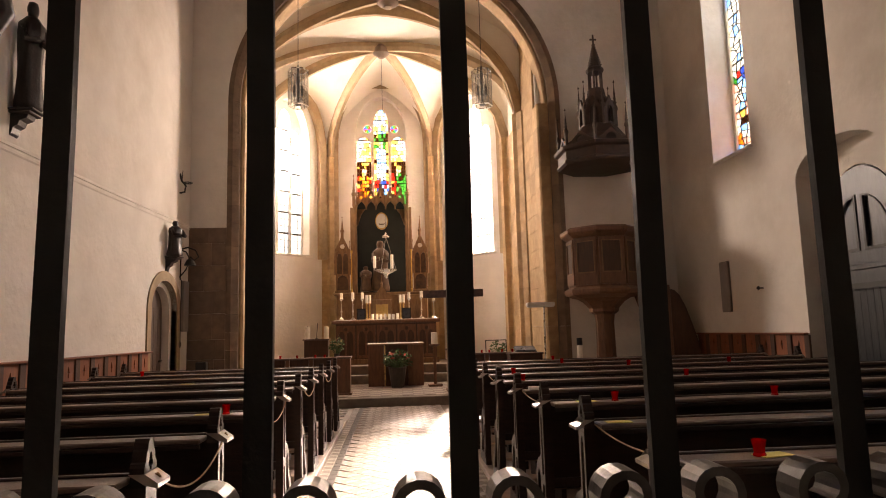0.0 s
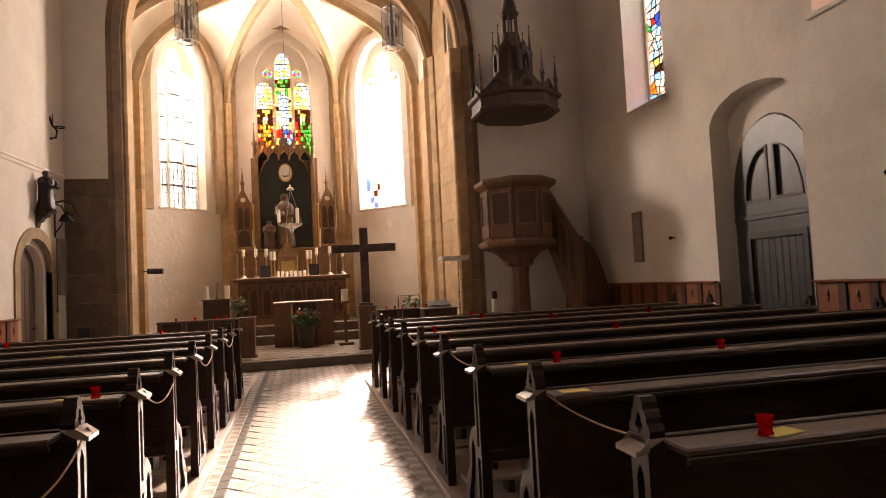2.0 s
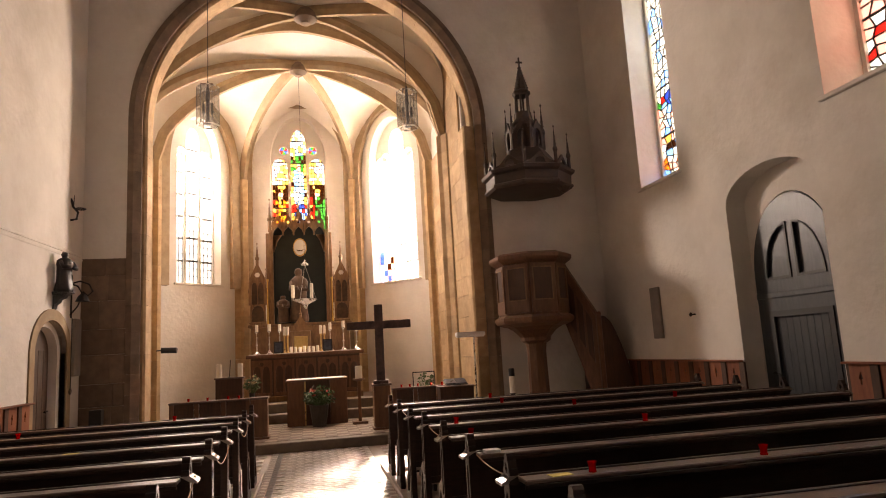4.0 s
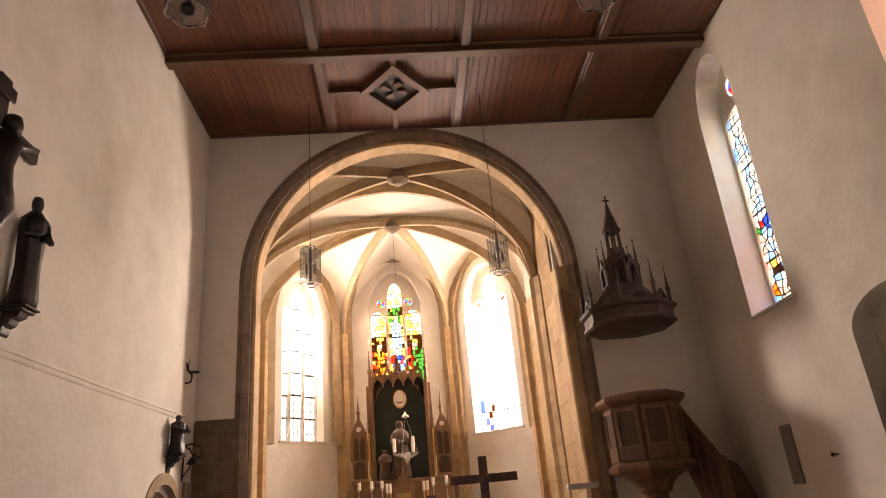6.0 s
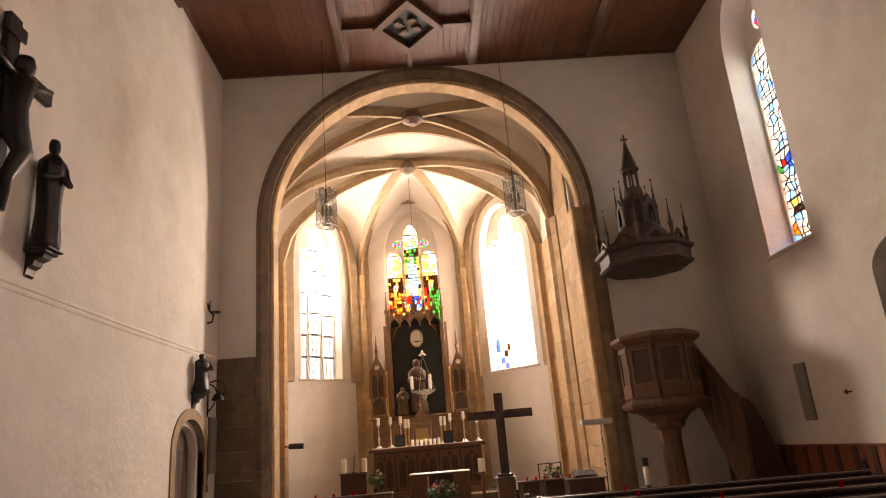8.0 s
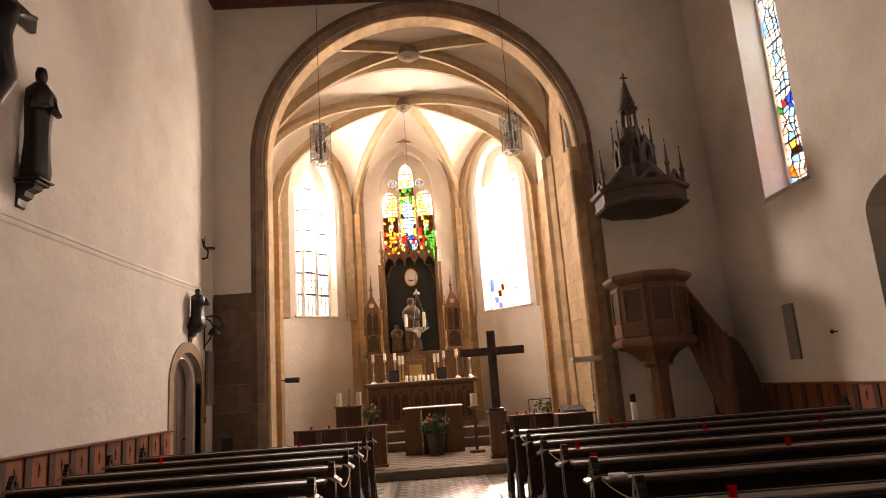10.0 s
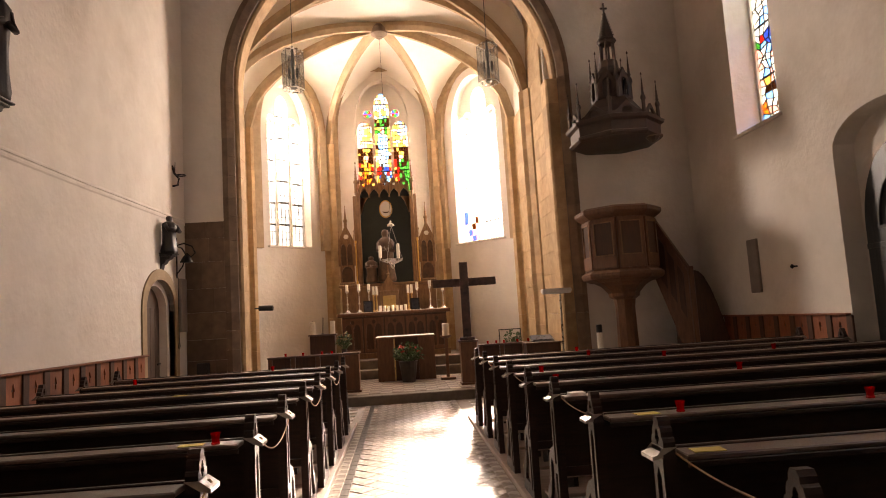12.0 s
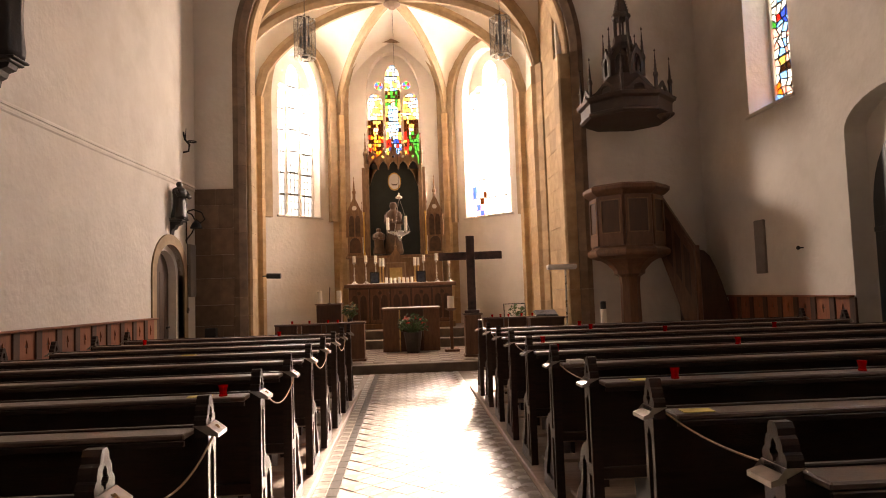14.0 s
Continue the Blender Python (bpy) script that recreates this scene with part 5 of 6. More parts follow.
# processional cross on its pedestal
ped = thing("cross_pedestal", "plain dark wooden pedestal carrying the cross", "pedestal", pose(1.33, 13.3, CF))
part("column", boxed(-0.165, 0.165, -0.165, 0.165, 0.05, 0.84, 0.008), PULPITOAK, ped)
part("foot", boxed(-0.19, 0.19, -0.19, 0.19, 0.0, 0.049, 0.006), PULPITOAK, ped)
part("top_plate", boxed(-0.19, 0.19, -0.19, 0.19, 0.841, 0.88, 0.008), LEDGEWOOD, ped)
CROSSWOOD = surface("painted_cross_wood", (0.018, 0.012, 0.014), (0.10, 0.055, 0.05), 0.35, scale=7.0, bump=0.15, gloss_spread=0.15, detail=3.0)
cr = thing("standing_cross", "dark painted wooden cross with reddish patterns", "cross", pose(1.33, 13.3, CF + 0.88, 0, 0, -8))
part("upright", boxed(-0.085, 0.085, -0.035, 0.035, 0.06, 1.57, 0.008), CROSSWOOD, cr)
part("arm", boxed(-0.64, -0.0855, -0.035, 0.035, 1.08, 1.24, 0.008), CROSSWOOD, cr)
part("arm", boxed(0.0855, 0.64, -0.035, 0.035, 1.08, 1.24, 0.008), CROSSWOOD, cr)
part("foot_block", boxed(-0.15, 0.15, -0.12, 0.12, 0.0, 0.059, 0.008), CROSSWOOD, cr)

wp = thing("wooden_pedestal", "plain dark wooden pedestal at the chancel step", "pedestal", pose(-1.01, 13.3, CF))
part("column", boxed(-0.155, 0.155, -0.155, 0.155, 0.05, 0.74, 0.008), PULPITOAK, wp)
part("foot", boxed(-0.185, 0.185, -0.185, 0.185, 0.0, 0.049, 0.006), PULPITOAK, wp)
part("top_plate", boxed(-0.175, 0.175, -0.175, 0.175, 0.741, 0.78, 0.008), LEDGEWOOD, wp)

# candle stands
cs = thing("candle_cabinet", "low dark cabinet with two thick white candles", "cabinet", pose(-1.72, 14.6, CF))
part("body", boxed(-0.27, 0.27, 0.0, 0.35, 0.0, 1.12, 0.008), DARKPANEL, cs)
part("top", boxed(-0.3, 0.3, -0.03, 0.38, 1.121, 1.15, 0.006), LEDGEWOOD, cs)
plain_candle(-1.93, 14.72, CF + 1.15, 0.28, 0.055, "thick white candle on the low cabinet", "cabinet candles")
plain_candle(-1.5, 14.72, CF + 1.15, 0.28, 0.055, "thick white candle on the low cabinet", "cabinet candles")
snuffer = thing("candle_lighter", "thin dark rod standing on the cabinet", "rod", pose(-1.72, 14.72, CF + 1.151))
part("rod", tube(bmesh.new(), [(0, 0, 0.005), (0.02, 0, 0.36)], 0.009, 6), BLACK, snuffer)
part("foot", lathe(bmesh.new(), [(0.04, 0), (0.04, 0.01), (0.01, 0.02)], seg=10), BLACK, snuffer)

pc = thing("candle_stand", "wooden post with a thick white candle", "candle stand", pose(0.98, 14.6, CF))
part("post", boxed(-0.035, 0.035, -0.035, 0.035, 0.06, 0.9, 0.006), PULPITOAK, pc)
part("foot", boxed(-0.16, 0.16, -0.16, 0.16, 0.0, 0.059, 0.006), PULPITOAK, pc)
part("plate", lathe(bmesh.new(), [(0.05, 0.9), (0.13, 0.94), (0.13, 0.96)], seg=12), PULPITOAK, pc)
part("candle", lathe(bmesh.new(), [(0.075, 0.961), (0.075, 1.22), (0.065, 1.23)], seg=14), WAX, pc)

lect = thing("reading_stand", "metal stand with a flat white reading lamp", "lectern", pose(3.16, 13.12, CF))
part("pole", tube(bmesh.new(), [(0.06, 0, 0.02), (0.08, 0, 1.7)], 0.018, 8), SILVER, lect)
part("lamp_bar", boxed(-0.3, 0.3, -0.12, 0.06, 1.71, 1.80, 0.02), PAPER, lect)
part("lamp_face", boxed(-0.28, 0.28, -0.085, 0.045, 1.695, 1.7095, 0.003), PAPER, lect)
part("foot", lathe(bmesh.new(), [(0.2, 0), (0.2, 0.02), (0.03, 0.03)], 0.06, 0, 14), BLACK, lect)
book = thing("open_book", "dark open hymn book lying on the desk", "book", pose(2.72, 12.75, CF + 0.83, 18))
part("cover", boxed(-0.22, 0.22, -0.15, 0.15, 0.0, 0.015, 0.004), BLACK, book)
part("page", boxed(-0.2, -0.004, -0.135, 0.135, 0.0152, 0.035, 0.006), PICTURE, book)
part("page", boxed(0.004, 0.2, -0.135, 0.135, 0.0152, 0.035, 0.006), PICTURE, book)
desk = thing("book_desk", "narrow dark wooden desk by the arch", "desk", pose(2.72, 12.78, CF))
part("top", boxed(-0.35, 0.35, -0.2, 0.2, 0.74, 0.77, 0.006), DARKPANEL, desk)
part("front", boxed(-0.33, 0.33, -0.16, -0.13, 0.0, 0.739), DARKPANEL, desk)
part("side", boxed(-0.33, -0.3, -0.129, 0.16, 0.0, 0.739), DARKPANEL, desk)
part("side", boxed(0.3, 0.33, -0.129, 0.16, 0.0, 0.739), DARKPANEL, desk)

tc = thing("tall_candle", "white tall candle in a black holder beside the pulpit", "candle", pose(3.78, 12.45, 0.0))
part("holder", lathe(bmesh.new(), [(0.14, 0), (0.14, 0.03), (0.03, 0.06), (0.03, 0.7), (0.07, 0.74)], seg=12), BLACK, tc)
part("wax", lathe(bmesh.new(), [(0.055, 0.741), (0.055, 1.05), (0.05, 1.06)], seg=12), WAX, tc)
part("sleeve", lathe(bmesh.new(), [(0.058, 1.0605), (0.058, 1.2), (0.05, 1.21)], seg=12), BLACK, tc)

wl = thing("wall_lamp", "small black spotlight fixed on the arch jamb", "lamp", pose(-2.86, 13.45, 1.93))
part("arm", tube(bmesh.new(), [(-0.04, 0, 0), (0.12, -0.05, 0)], 0.012, 6), BLACK, wl)
part("head", tube(bmesh.new(), [(0.06, -0.06, 0.0), (0.34, -0.08, -0.01)], 0.055, 10), BLACK, wl)

# low rails on the chancel step, on both sides of the aisle
for x0, x1 in ((-2.62, -1.17), (1.53, 2.93)):
    scr = thing("chancel_rail", "low dark wooden panelled rail on the chancel step", "rail", pose(0, 13.2, CF))
    part("base", boxed(x0, x1, -0.05, 0.05, 0.0, 0.08, 0.008), PULPITOAK, scr)
    part("cap", boxed(x0, x1, -0.09, 0.09, 0.741, 0.78, 0.01), LEDGEWOOD, scr)
    n = 3
    w = (x1 - x0) / n
    for k in range(n):
        part("panel", boxed(x0 + k * w + 0.05, x0 + (k + 1) * w - 0.05, -0.015, 0.015, 0.081, 0.74, 0.004), DARKPANEL, scr)
    for k in range(n + 1):
        c = min(max(x0 + k * w, x0 + 0.045), x1 - 0.045)
        part("post", boxed(c - 0.04, c + 0.04, -0.035, 0.035, 0.081, 0.74, 0.006), PULPITOAK, scr)

# ---------- hanging lamps ----------
def lantern(x, y, z, top):
    l = thing("hanging_lantern", "six-sided clear glass lantern on a thin cable", "lamp", pose(x, y, z), "nave lanterns")
    r, h = 0.195, 0.74
    for k in range(6):
        a0, a1 = k * math.pi / 3, (k + 1) * math.pi / 3
        p0, p1 = (r * math.cos(a0), r * math.sin(a0)), (r * math.cos(a1), r * math.sin(a1))
        bm = prism(bmesh.new(), [p0, p1, (p1[0] * 0.975, p1[1] * 0.975), (p0[0] * 0.975, p0[1] * 0.975)], 0.02, h - 0.02, "xy")
        part("pane", bm, LAMPGLASS, l)
        part("edge_bar", tube(bmesh.new(), [(p0[0], p0[1], 0), (p0[0], p0[1], h)], 0.006, 4), LEAD, l)
    for z0 in (0.0, h - 0.02):
        ring = [(math.cos(k * math.pi / 3), math.sin(k * math.pi / 3)) for k in range(6)]
        part("rim", pierced(bmesh.new(), [(u * (r + 0.008), v * (r + 0.008)) for u, v in ring], [[(u * (r - 0.012), v * (r - 0.012)) for u, v in ring]], z0, z0 + 0.018, "xy"), SILVER, l)
    part("core", lathe(bmesh.new(), [(0.06, 0.03), (0.06, 0.07), (0.028, 0.1), (0.028, h * 0.62), (0.04, h * 0.66), (0.02, h + 0.06), (0.012, h + 0.1)], seg=10), BLACK, l)
    for sx in (-1, 1):
        part("lamp_holder", lathe(bmesh.new(), [(0.022, h * 0.3), (0.026, h * 0.33), (0.026, h * 0.55), (0.015, h * 0.58)], sx * 0.075, 0, 8), BLACK, l)
    for k in range(3):
        a = k * 2.094
        part("stay", tube(bmesh.new(), [(0.012 * math.cos(a), 0.012 * math.sin(a), h + 0.06), (r * math.cos(a), r * math.sin(a), h - 0.005)], 0.005, 4), SILVER, l)
    part("cable", tube(bmesh.new(), [(0, 0, h + 0.09), (0, 0, top - z)], 0.007, 5), BLACK, l)


for y in (11.8, 4.6):
    for x in (-1.72, 1.89):
        lantern(x, y, 5.82, ZC)

sl = thing("sanctuary_lamp", "silver hanging lamp with three white candles", "lamp", pose(-0.12, 16.5, 2.95))
part("bowl", lathe(bmesh.new(), [(0.015, -0.12), (0.05, -0.06), (0.04, -0.03), (0.16, 0.03), (0.26, 0.08), (0.28, 0.11), (0.24, 0.1)], seg=18), SILVER, sl)
for k in range(3):
    a = math.radians(-90 + 120 * k + 30)
    cx, cy = 0.3 * math.cos(a), 0.3 * math.sin(a)
    part("arm", tube(bmesh.new(), [(0.2 * math.cos(a), 0.2 * math.sin(a), 0.06), (cx, cy, 0.1), (cx, cy, 0.16)], 0.015, 6), SILVER, sl)
    part("candle", lathe(bmesh.new(), [(0.04, 0.161), (0.04, 0.46), (0.032, 0.47)], cx, cy, 10), WAX, sl)
    part("chain", tube(bmesh.new(), [(0.26 * math.cos(a + 1.05), 0.26 * math.sin(a + 1.05), 0.1), (0, 0, 0.98)], 0.006, 4), SILVER, sl)
part("crown", lathe(bmesh.new(), [(0.09, 0.96), (0.09, 0.99), (0.03, 1.04), (0.01, 1.1)], seg=10), SILVER, sl)
part("cable", tube(bmesh.new(), [(0, 0, 1.09), (-0.04, 0, 5.9)], 0.006, 4), BLACK, sl)

# ---------- things on the nave walls ----------
# crucifix: a plain carved form on a wooden cross
cx = thing("wall_crucifix", "large dark wooden wall cross with scroll board", "crucifix", pose(XL + 0.06, 5.95, 3.55))
part("upright", boxed(-0.055, 0.02, -0.1, 0.1, 0.0, 2.75, 0.008), STATUEWOOD, cx)
part("arm", boxed(-0.055, 0.02, -0.75, -0.101, 2.1, 2.28, 0.008), STATUEWOOD, cx)
part("arm", boxed(-0.055, 0.02, 0.101, 0.75, 2.1, 2.28, 0.008), STATUEWOOD, cx)
part("scroll_board", boxed(0.021, 0.05, -0.16, 0.16, 2.5, 2.66, 0.01), STATUEWOOD, cx)
body = bmesh.new()
tube(body, [(0.06, 0, 0.55), (0.09, 0.02, 0.9), (0.2, 0.04, 1.15), (0.12, 0.0, 1.4), (0.11, 0, 1.62), (0.13, 0.0, 1.9), (0.1, 0, 2.02)], 0.14, 10, taper=[0.45, 0.5, 0.7, 0.95, 0.85, 1.1, 0.5])
lathe(body, [(0.04, 2.0), (0.09, 2.04), (0.1, 2.12), (0.08, 2.2), (0.02, 2.23)], 0.14, 0.03, 10)
for s_ in (-1, 1):
    tube(body, [(0.12, s_ * 0.1, 1.93), (0.09, s_ * 0.38, 2.05), (0.05, s_ * 0.66, 2.18)], 0.05, 8, taper=[1.1, 0.85, 0.6])
ob = part("crucifix_carving", body, STATUEWOOD, smooth=True, m=pose(XL + 0.06, 5.95, 3.6))
tagged(ob, "dark carved wooden form fixed on the wall cross", "statue")

for y, z, h, w, lab in ((6.72, 3.98, 1.28, 0.155, "black carved wooden figure on a wall bracket"), (5.0, 3.98, 1.3, 0.155, "black carved wooden figure on a wall bracket"), (11.72, 2.93, 0.66, 0.15, "small dark carved figure on a wall bracket")):
    ob = part("wall_statue", figure(h, w, w * 0.75, y), STATUEWOOD, smooth=True, m=pose(XL + w * 0.82 + 0.02, y, z, 0, 0, 65))
    tagged(ob, lab, "statue")
    br = thing("statue_bracket", "dark moulded wooden wall bracket under a figure", "bracket", pose(XL + 0.002, y, z))
    s_ = w / 0.24
    part("shelf", boxed(0, 0.42 * s_, -0.22 * s_, 0.22 * s_, -0.04 * s_, -0.001, 0.008), STATUEWOOD, br)
    part("shelf_moulding", boxed(0, 0.36 * s_, -0.19 * s_, 0.19 * s_, -0.09 * s_, -0.041 * s_, 0.01), STATUEWOOD, br)
    part("console", prism(bmesh.new(), [(0.0, -0.09 * s_), (0.3 * s_, -0.09 * s_), (0.27 * s_, -0.16 * s_), (0.16 * s_, -0.2 * s_), (0.13 * s_, -0.28 * s_), (0.05 * s_, -0.32 * s_), (0.03 * s_, -0.42 * s_), (0.0, -0.46 * s_)], -0.12 * s_, 0.12 * s_), STATUEWOOD, br)

bl = thing("wrought_bracket", "black wrought-iron wall bracket with bell pull", "bracket", pose(XL, 12.45, 2.85))
bm = tube(bmesh.new(), [(0, 0, 0.3), (0.15, 0, 0.34), (0.3, 0, 0.28), (0.36, 0, 0.15), (0.28, 0, 0.08), (0.2, 0, 0.15)], 0.016, 5)
tube(bm, [(0, 0, -0.25), (0.12, 0, -0.1), (0.2, 0, 0.1), (0.12, 0, 0.25), (0, 0, 0.3)], 0.014, 5)
tube(bm, [(0.02, 0, -0.3), (0.02, 0, 0.45)], 0.014, 5)
part("scrollwork", bm, IRON, bl)
part("bell", lathe(bmesh.new(), [(0.12, -0.02), (0.1, 0.02), (0.07, 0.08), (0.03, 0.12)], 0.2, 0, 12), IRON, bl)
part("pull_rod", tube(bmesh.new(), [(0.04, 0, -0.3), (0.04, 0, -1.5)], 0.008, 5), IRON, bl)
part("pull_ring", tube(bmesh.new(), [(0.04, 0.05 * math.sin(t * math.pi / 5), -1.55 + 0.05 * math.cos(t * math.pi / 5)) for t in range(11)], 0.008, 5), IRON, bl)

hk = thing("wall_hook", "small black iron candle holder on the wall", "bracket", pose(XL, 12.35, 4.4))
bm = tube(bmesh.new(), [(0, 0, 0.25), (0.04, 0, 0.1), (0.12, 0, 0.0), (0.1, 0, -0.12), (0.0, 0, -0.14)], 0.02, 6)
part("stem", bm, IRON, hk)
part("ring", tube(bmesh.new(), [(0.16 + 0.08 * math.cos(t * math.pi / 5), 0.08 * math.sin(t * math.pi / 5), 0.06) for t in range(11)], 0.014, 5), IRON, hk)
part("spike", tube(bmesh.new(), [(0.04, 0, 0.1), (0.05, 0.02, 0.32)], 0.014, 5, taper=[1.0, 0.3]), IRON, hk)

gb = thing("wall_panel", "narrow pale metal panel on the wall beside the door", "panel", pose(XL + 0.001, 12.75, 1.6))
part("cover", boxed(0.0, 0.05, -0.16, 0.16, -0.05, 0.95, 0.008), GREYBOX, gb)
bb = thing("black_box", "small black box on a post by the arch", "box", pose(-3.72, 12.72, CF))
part("post", boxed(-0.025, 0.025, -0.025, 0.025, 0.0, 0.5, 0.004), SILVER, bb)
part("case", boxed(-0.1, 0.1, -0.08, 0.08, 0.5, 0.78, 0.01), BLACK, bb)

pl = thing("wall_panel", "narrow grey-brown metal cover on the plaster wall", "panel", pose(XR - 0.001, 10.92, 1.62))
part("cover", boxed(-0.05, 0.0, -0.15, 0.15, 0.0, 0.92, 0.01), GREYBOX, pl)
for y, z in ((9.75, 1.98), (5.6, 2.35)):
    nb = thing("wall_peg", "small dark iron peg in the plaster wall", "peg", pose(XR, y, z))
    part("shank", tube(bmesh.new(), [(0.0, 0, 0), (-0.07, 0, 0.0)], 0.012, 6), IRON, nb)
    part("head", lathe(bmesh.new(), [(0.005, -0.035), (0.03, -0.01), (0.03, 0.01), (0.005, 0.035)], -0.085, 0, 8), IRON, nb)
wc = thing("wall_cross", "small metal cross hanging on the plaster wall", "cross", pose(XR - 0.012, 5.35, 2.5))
bm = boxed(-0.01, 0.01, -0.012, 0.012, -0.14, 0.14, 0.003)
box(bm, -0.01, 0.01, -0.07, 0.07, 0.02, 0.045, 0.003)
part("cross", bm, IRON, wc)

# ---------- things on the pews ----------
LEDGE = 0.965


def votive(x, y, z=LEDGE, on="a pew ledge", group="pew candles"):
    v = thing("votive_glass", "small red glass candle holder standing on " + on, "candle holder", pose(x, y, z), group)
    bm = bmesh.new()
    prof = [(0.6 * r, 0.62 * z) for r, z in ((0.034, 0.0), (0.037, 0.008), (0.03, 0.02), (0.032, 0.045), (0.04, 0.085), (0.042, 0.09), (0.038, 0.088), (0.027, 0.05))]
    part("cup", lathe(bm, prof, seg=14), REDGLASS, v)
    part("wax", lathe(bmesh.new(), [(0.012, 0.036), (0.017, 0.04), (0.012, 0.045)], seg=10), PETAL, v)


def note(x, y, turn, mat=NOTE):
    n = part("note", boxed(-0.06, 0.06, -0.035, 0.035, 0.0, 0.003), mat, m=pose(x, y, LEDGE + (0.0005 if mat is NOTE else 0.0), 0, 0, turn))
    tagged(n, "yellow paper note lying on a pew ledge" if mat is NOTE else "white paper pad lying on a pew ledge", "paper", "pew notes")


for r, xs in ((0, (1.31,)), (2, (1.42, 2.45)), (4, (1.2, 2.7)), (5, (1.28,)), (6, (2.82, 4.05)), (7, (2.25,)), (8, (2.35,))):
    for x in xs:
        votive(x, ROWS_R[r] - 0.1)
for r, xs in ((2, (-0.94,)), (7, (-3.1,)), (8, (-1.7,))):
    for x in xs:
        votive(x, ROWS_L[r] - 0.1)
for x in (-2.28, -1.94, -1.57, -1.38, 1.72, 1.89, 2.05, 2.32, 2.54, 2.76, 2.87):
    votive(x, 13.2, CF + 0.78, "the chancel rail", "rail candles")
note(1.24, ROWS_R[2] - 0.095, 5), note(1.13, ROWS_R[1] - 0.095, -4), note(1.36, ROWS_R[0] - 0.095, 12), note(-1.06, ROWS_L[2] - 0.095, 6), note(-2.0, ROWS_L[5] - 0.095, -3)
pad = part("paper_pad", boxed(-0.05, 0.05, -0.04, 0.04, 0.0, 0.022, 0.003), PAPER, m=pose(1.12, ROWS_R[3] - 0.095, LEDGE + 0.0005, 0, 0, 3))
tagged(pad, "white paper pad lying on a pew ledge", "paper", "pew notes")


def cord(x, y0, y1, drop, z=0.955):
    n = 18
    pts = [(x, y0 + (y1 - y0) * k / n, z - drop * (1 - (2 * k / n - 1) ** 2)) for k in range(n + 1)]
    c = thing("barrier_cord", "twisted golden cord slung between pew ends", "cord", pose(0, 0, 0), "barrier cords")
    bm = bmesh.new()
    tube(bm, pts, 0.004, 6)
    part("cord", bm, ROPE, c)
    for p in (pts[0], pts[-1]):
        part("loop", tube(bmesh.new(), [(p[0] + 0.012 * math.cos(t), p[1], p[2] + 0.012 * math.sin(t)) for t in (0, 1.26, 2.5, 3.77, 5.03, 6.28)], 0.006, 5), ROPE, c)


for k in (0, 2, 4, 6):
    cord(1.03, ROWS_R[k], ROWS_R[k + 1], 0.03)
for k in (0, 2, 4, 6):
    cord(-0.745, ROWS_L[k], ROWS_L[k + 1], 0.11)

# wooden platforms under the pews
setting("pew_platform_right", boxed(0.93, 5.75, 1.15, 9.98, 0.001, 0.06, 0.008), BOARDWOOD, "wooden platform under the pews, bounced sunlight in its pale colour", "platform")
setting("pew_platform_left", boxed(-3.95, -0.72, 1.15, 10.02, 0.001, 0.06, 0.008), BOARDWOOD, "wooden platform under the pews, bounced sunlight in its pale colour", "platform")

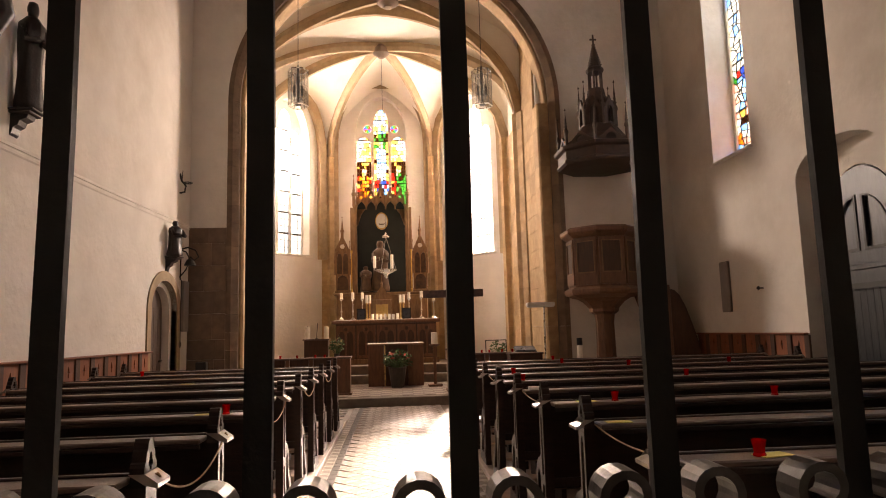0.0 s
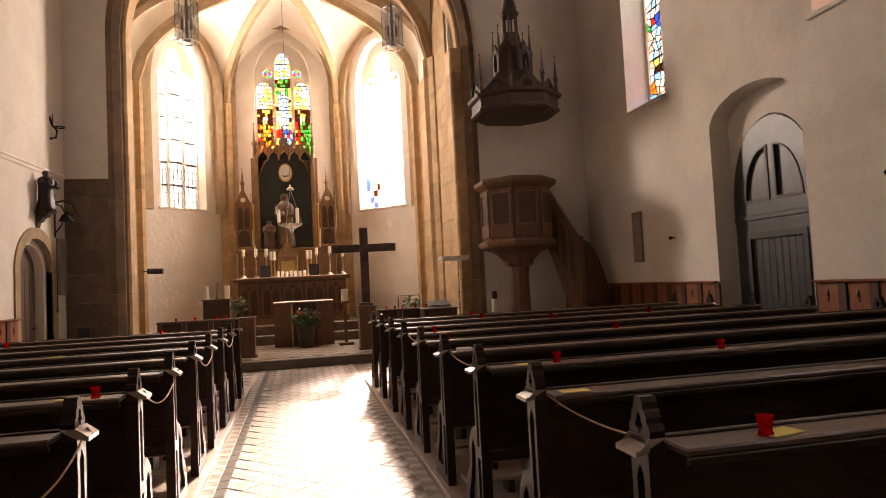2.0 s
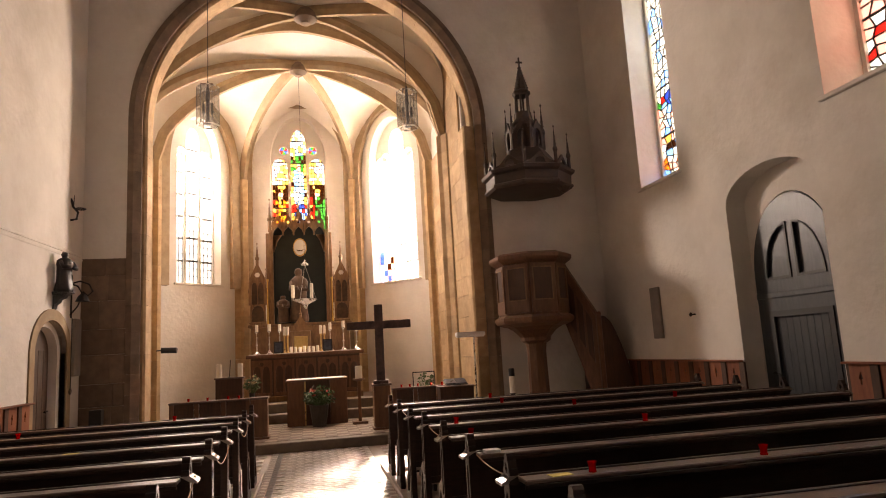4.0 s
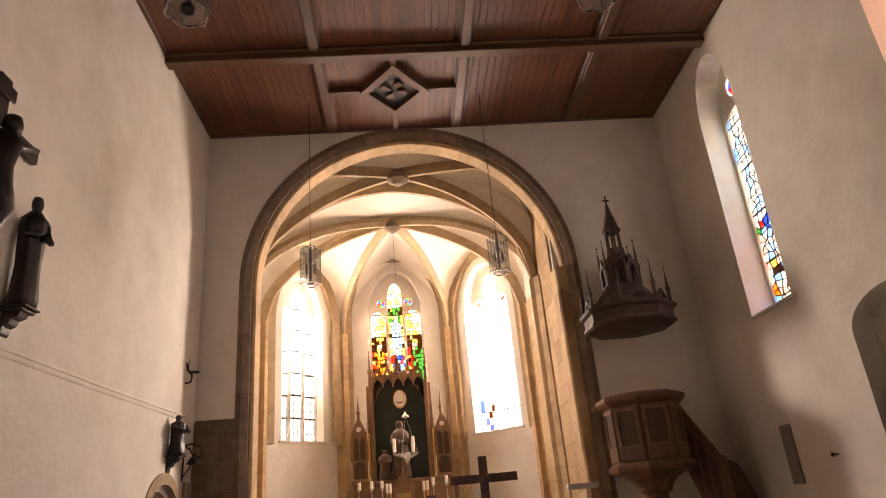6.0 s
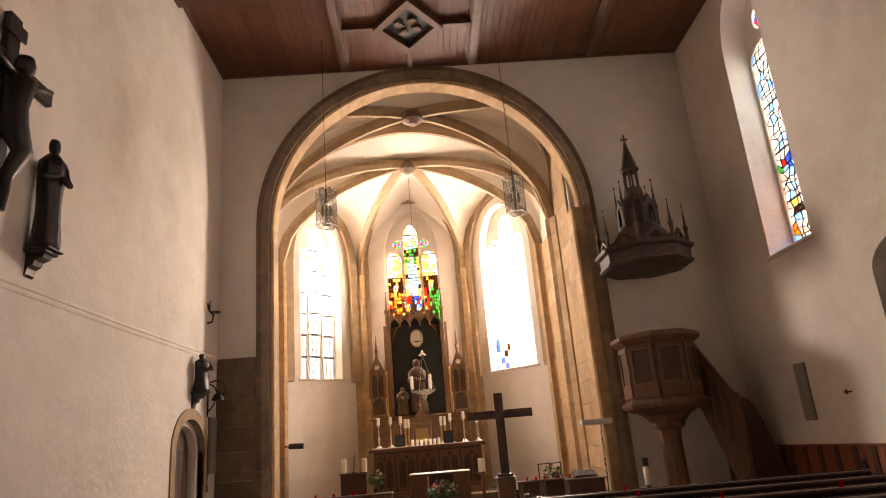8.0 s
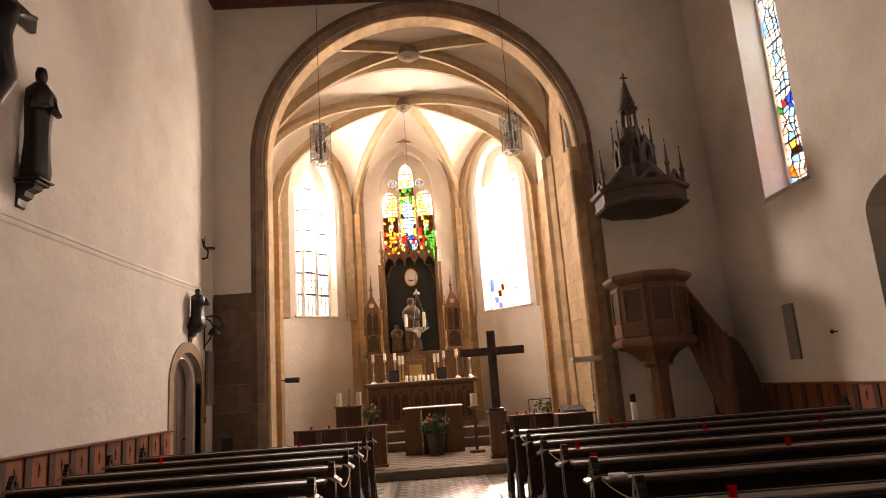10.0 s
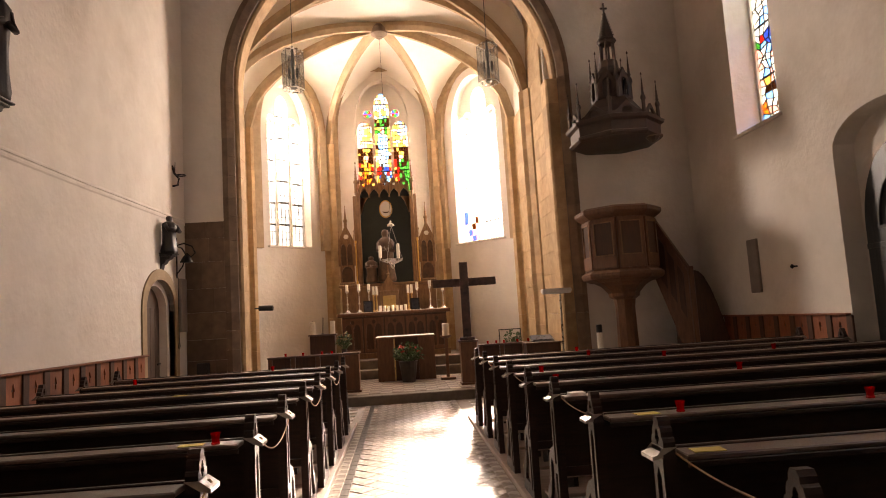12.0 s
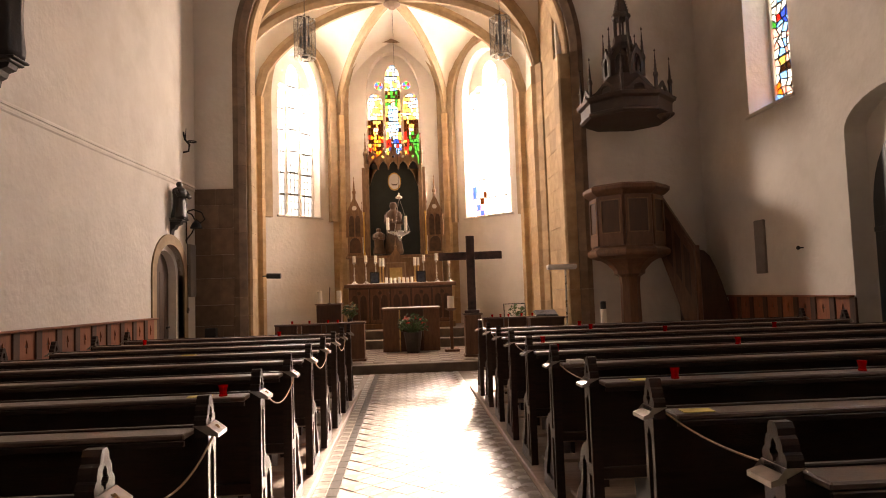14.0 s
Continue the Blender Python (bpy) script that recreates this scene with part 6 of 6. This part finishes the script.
# ---------- floor tiles ----------
aisle = thing("aisle_tiles", "worn clay tiles laid diagonally in the aisle", "floor", kind="structure")
T = 0.2
tile = mesh_of(boxed(-T / 2 + 0.003, T / 2 - 0.003, -T / 2 + 0.003, T / 2 - 0.003, 0.0, 0.006, 0.002), FLOORTILE)
half = T / math.sqrt(2)
rng = random.Random(9)
rest = bmesh.new()
count = 0
for j in range(0, 84):
    for i in range(0, 7):
        x = -0.42 + (i + 0.5 * (j % 2)) * 2 * half * 0.93
        y = 12.2 - j * half
        if x > 0.86 or x < -0.5:
            continue
        m = pose(x, y, 0.001 + rng.uniform(0, 0.0012), rng.uniform(-0.1, 0.1), rng.uniform(-0.1, 0.1), 45)
        m = m @ Matrix.Scale(0.965, 4)
        if 4.0 < y and count < 300:
            part("tile", tile, None, aisle, m=m)
            count += 1
        elif y > -1.5:
            bx = bmesh.new()
            box(bx, -T / 2 + 0.003, T / 2 - 0.003, -T / 2 + 0.003, T / 2 - 0.003, 0.0, 0.006, 0.0, m)
            me = bpy.data.meshes.new("tmp")
            bx.to_mesh(me)
            bx.free()
            rest.from_mesh(me)
            bpy.data.meshes.remove(me)
tagged(part("joined_tiles", rest, FLOORTILE, aisle), kind="stuff")
rest2 = bmesh.new()
for j in range(11):
    for i in range(36):
        x = -3.9 + 0.28 * i + 0.14 * (j % 2)
        if -0.95 < x < 1.15:
            continue
        me = bmesh.new()
        box(me, x - 0.137, x + 0.137, 10.16 + 0.2 * j - 0.097, 10.16 + 0.2 * j + 0.097, 0.001, 0.006 + rng.uniform(0, 0.001))
        tmp = bpy.data.meshes.new("tmp")
        me.to_mesh(tmp)
        me.free()
        rest2.from_mesh(tmp)
        bpy.data.meshes.remove(tmp)
tagged(part("side_tiles", rest2, FLOORTILE, aisle), kind="stuff")
bt = mesh_of(boxed(-0.04, 0.04, -0.098, 0.098, 0.0, 0.006, 0.002), BORDER)
for k in range(44):
    part("border_tile", bt, None, aisle, m=pose(-0.575, 12.2 - 0.2 * k, 0.0015))
st_ = mesh_of(boxed(-0.048, 0.048, -0.098, 0.098, 0.0, 0.006, 0.002), FLOORTILE)
for k in range(44):
    part("edge_tile", st_, None, aisle, m=pose(-0.668, 12.2 - 0.2 * k, 0.0012))

for k in range(44):
    part("edge_tile", st_, None, aisle, m=pose(0.878, 12.2 - 0.2 * k, 0.003))

chequer = thing("chancel_tiles", "small pale and brown chequered tiles of the chancel floor", "floor", kind="structure")
PALE = surface("pale_tile", (0.30, 0.25, 0.20), (0.42, 0.36, 0.29), 0.35, scale=7.0, bump=0.1, spread=0.15)
DARKT = surface("brown_tile", (0.09, 0.05, 0.035), (0.15, 0.09, 0.06), 0.35, scale=7.0, bump=0.1, spread=0.15)
ct = [mesh_of(boxed(-0.107, 0.107, -0.107, 0.107, 0.0, 0.006, 0.002), mt) for mt in (PALE, DARKT)]
for i in range(20):
    for j in range(14):
        part("tile", ct[(i + j) % 2], None, chequer, m=pose(-2.1 + 0.22 * i, 12.78 + 0.22 * j, CF + 0.001))
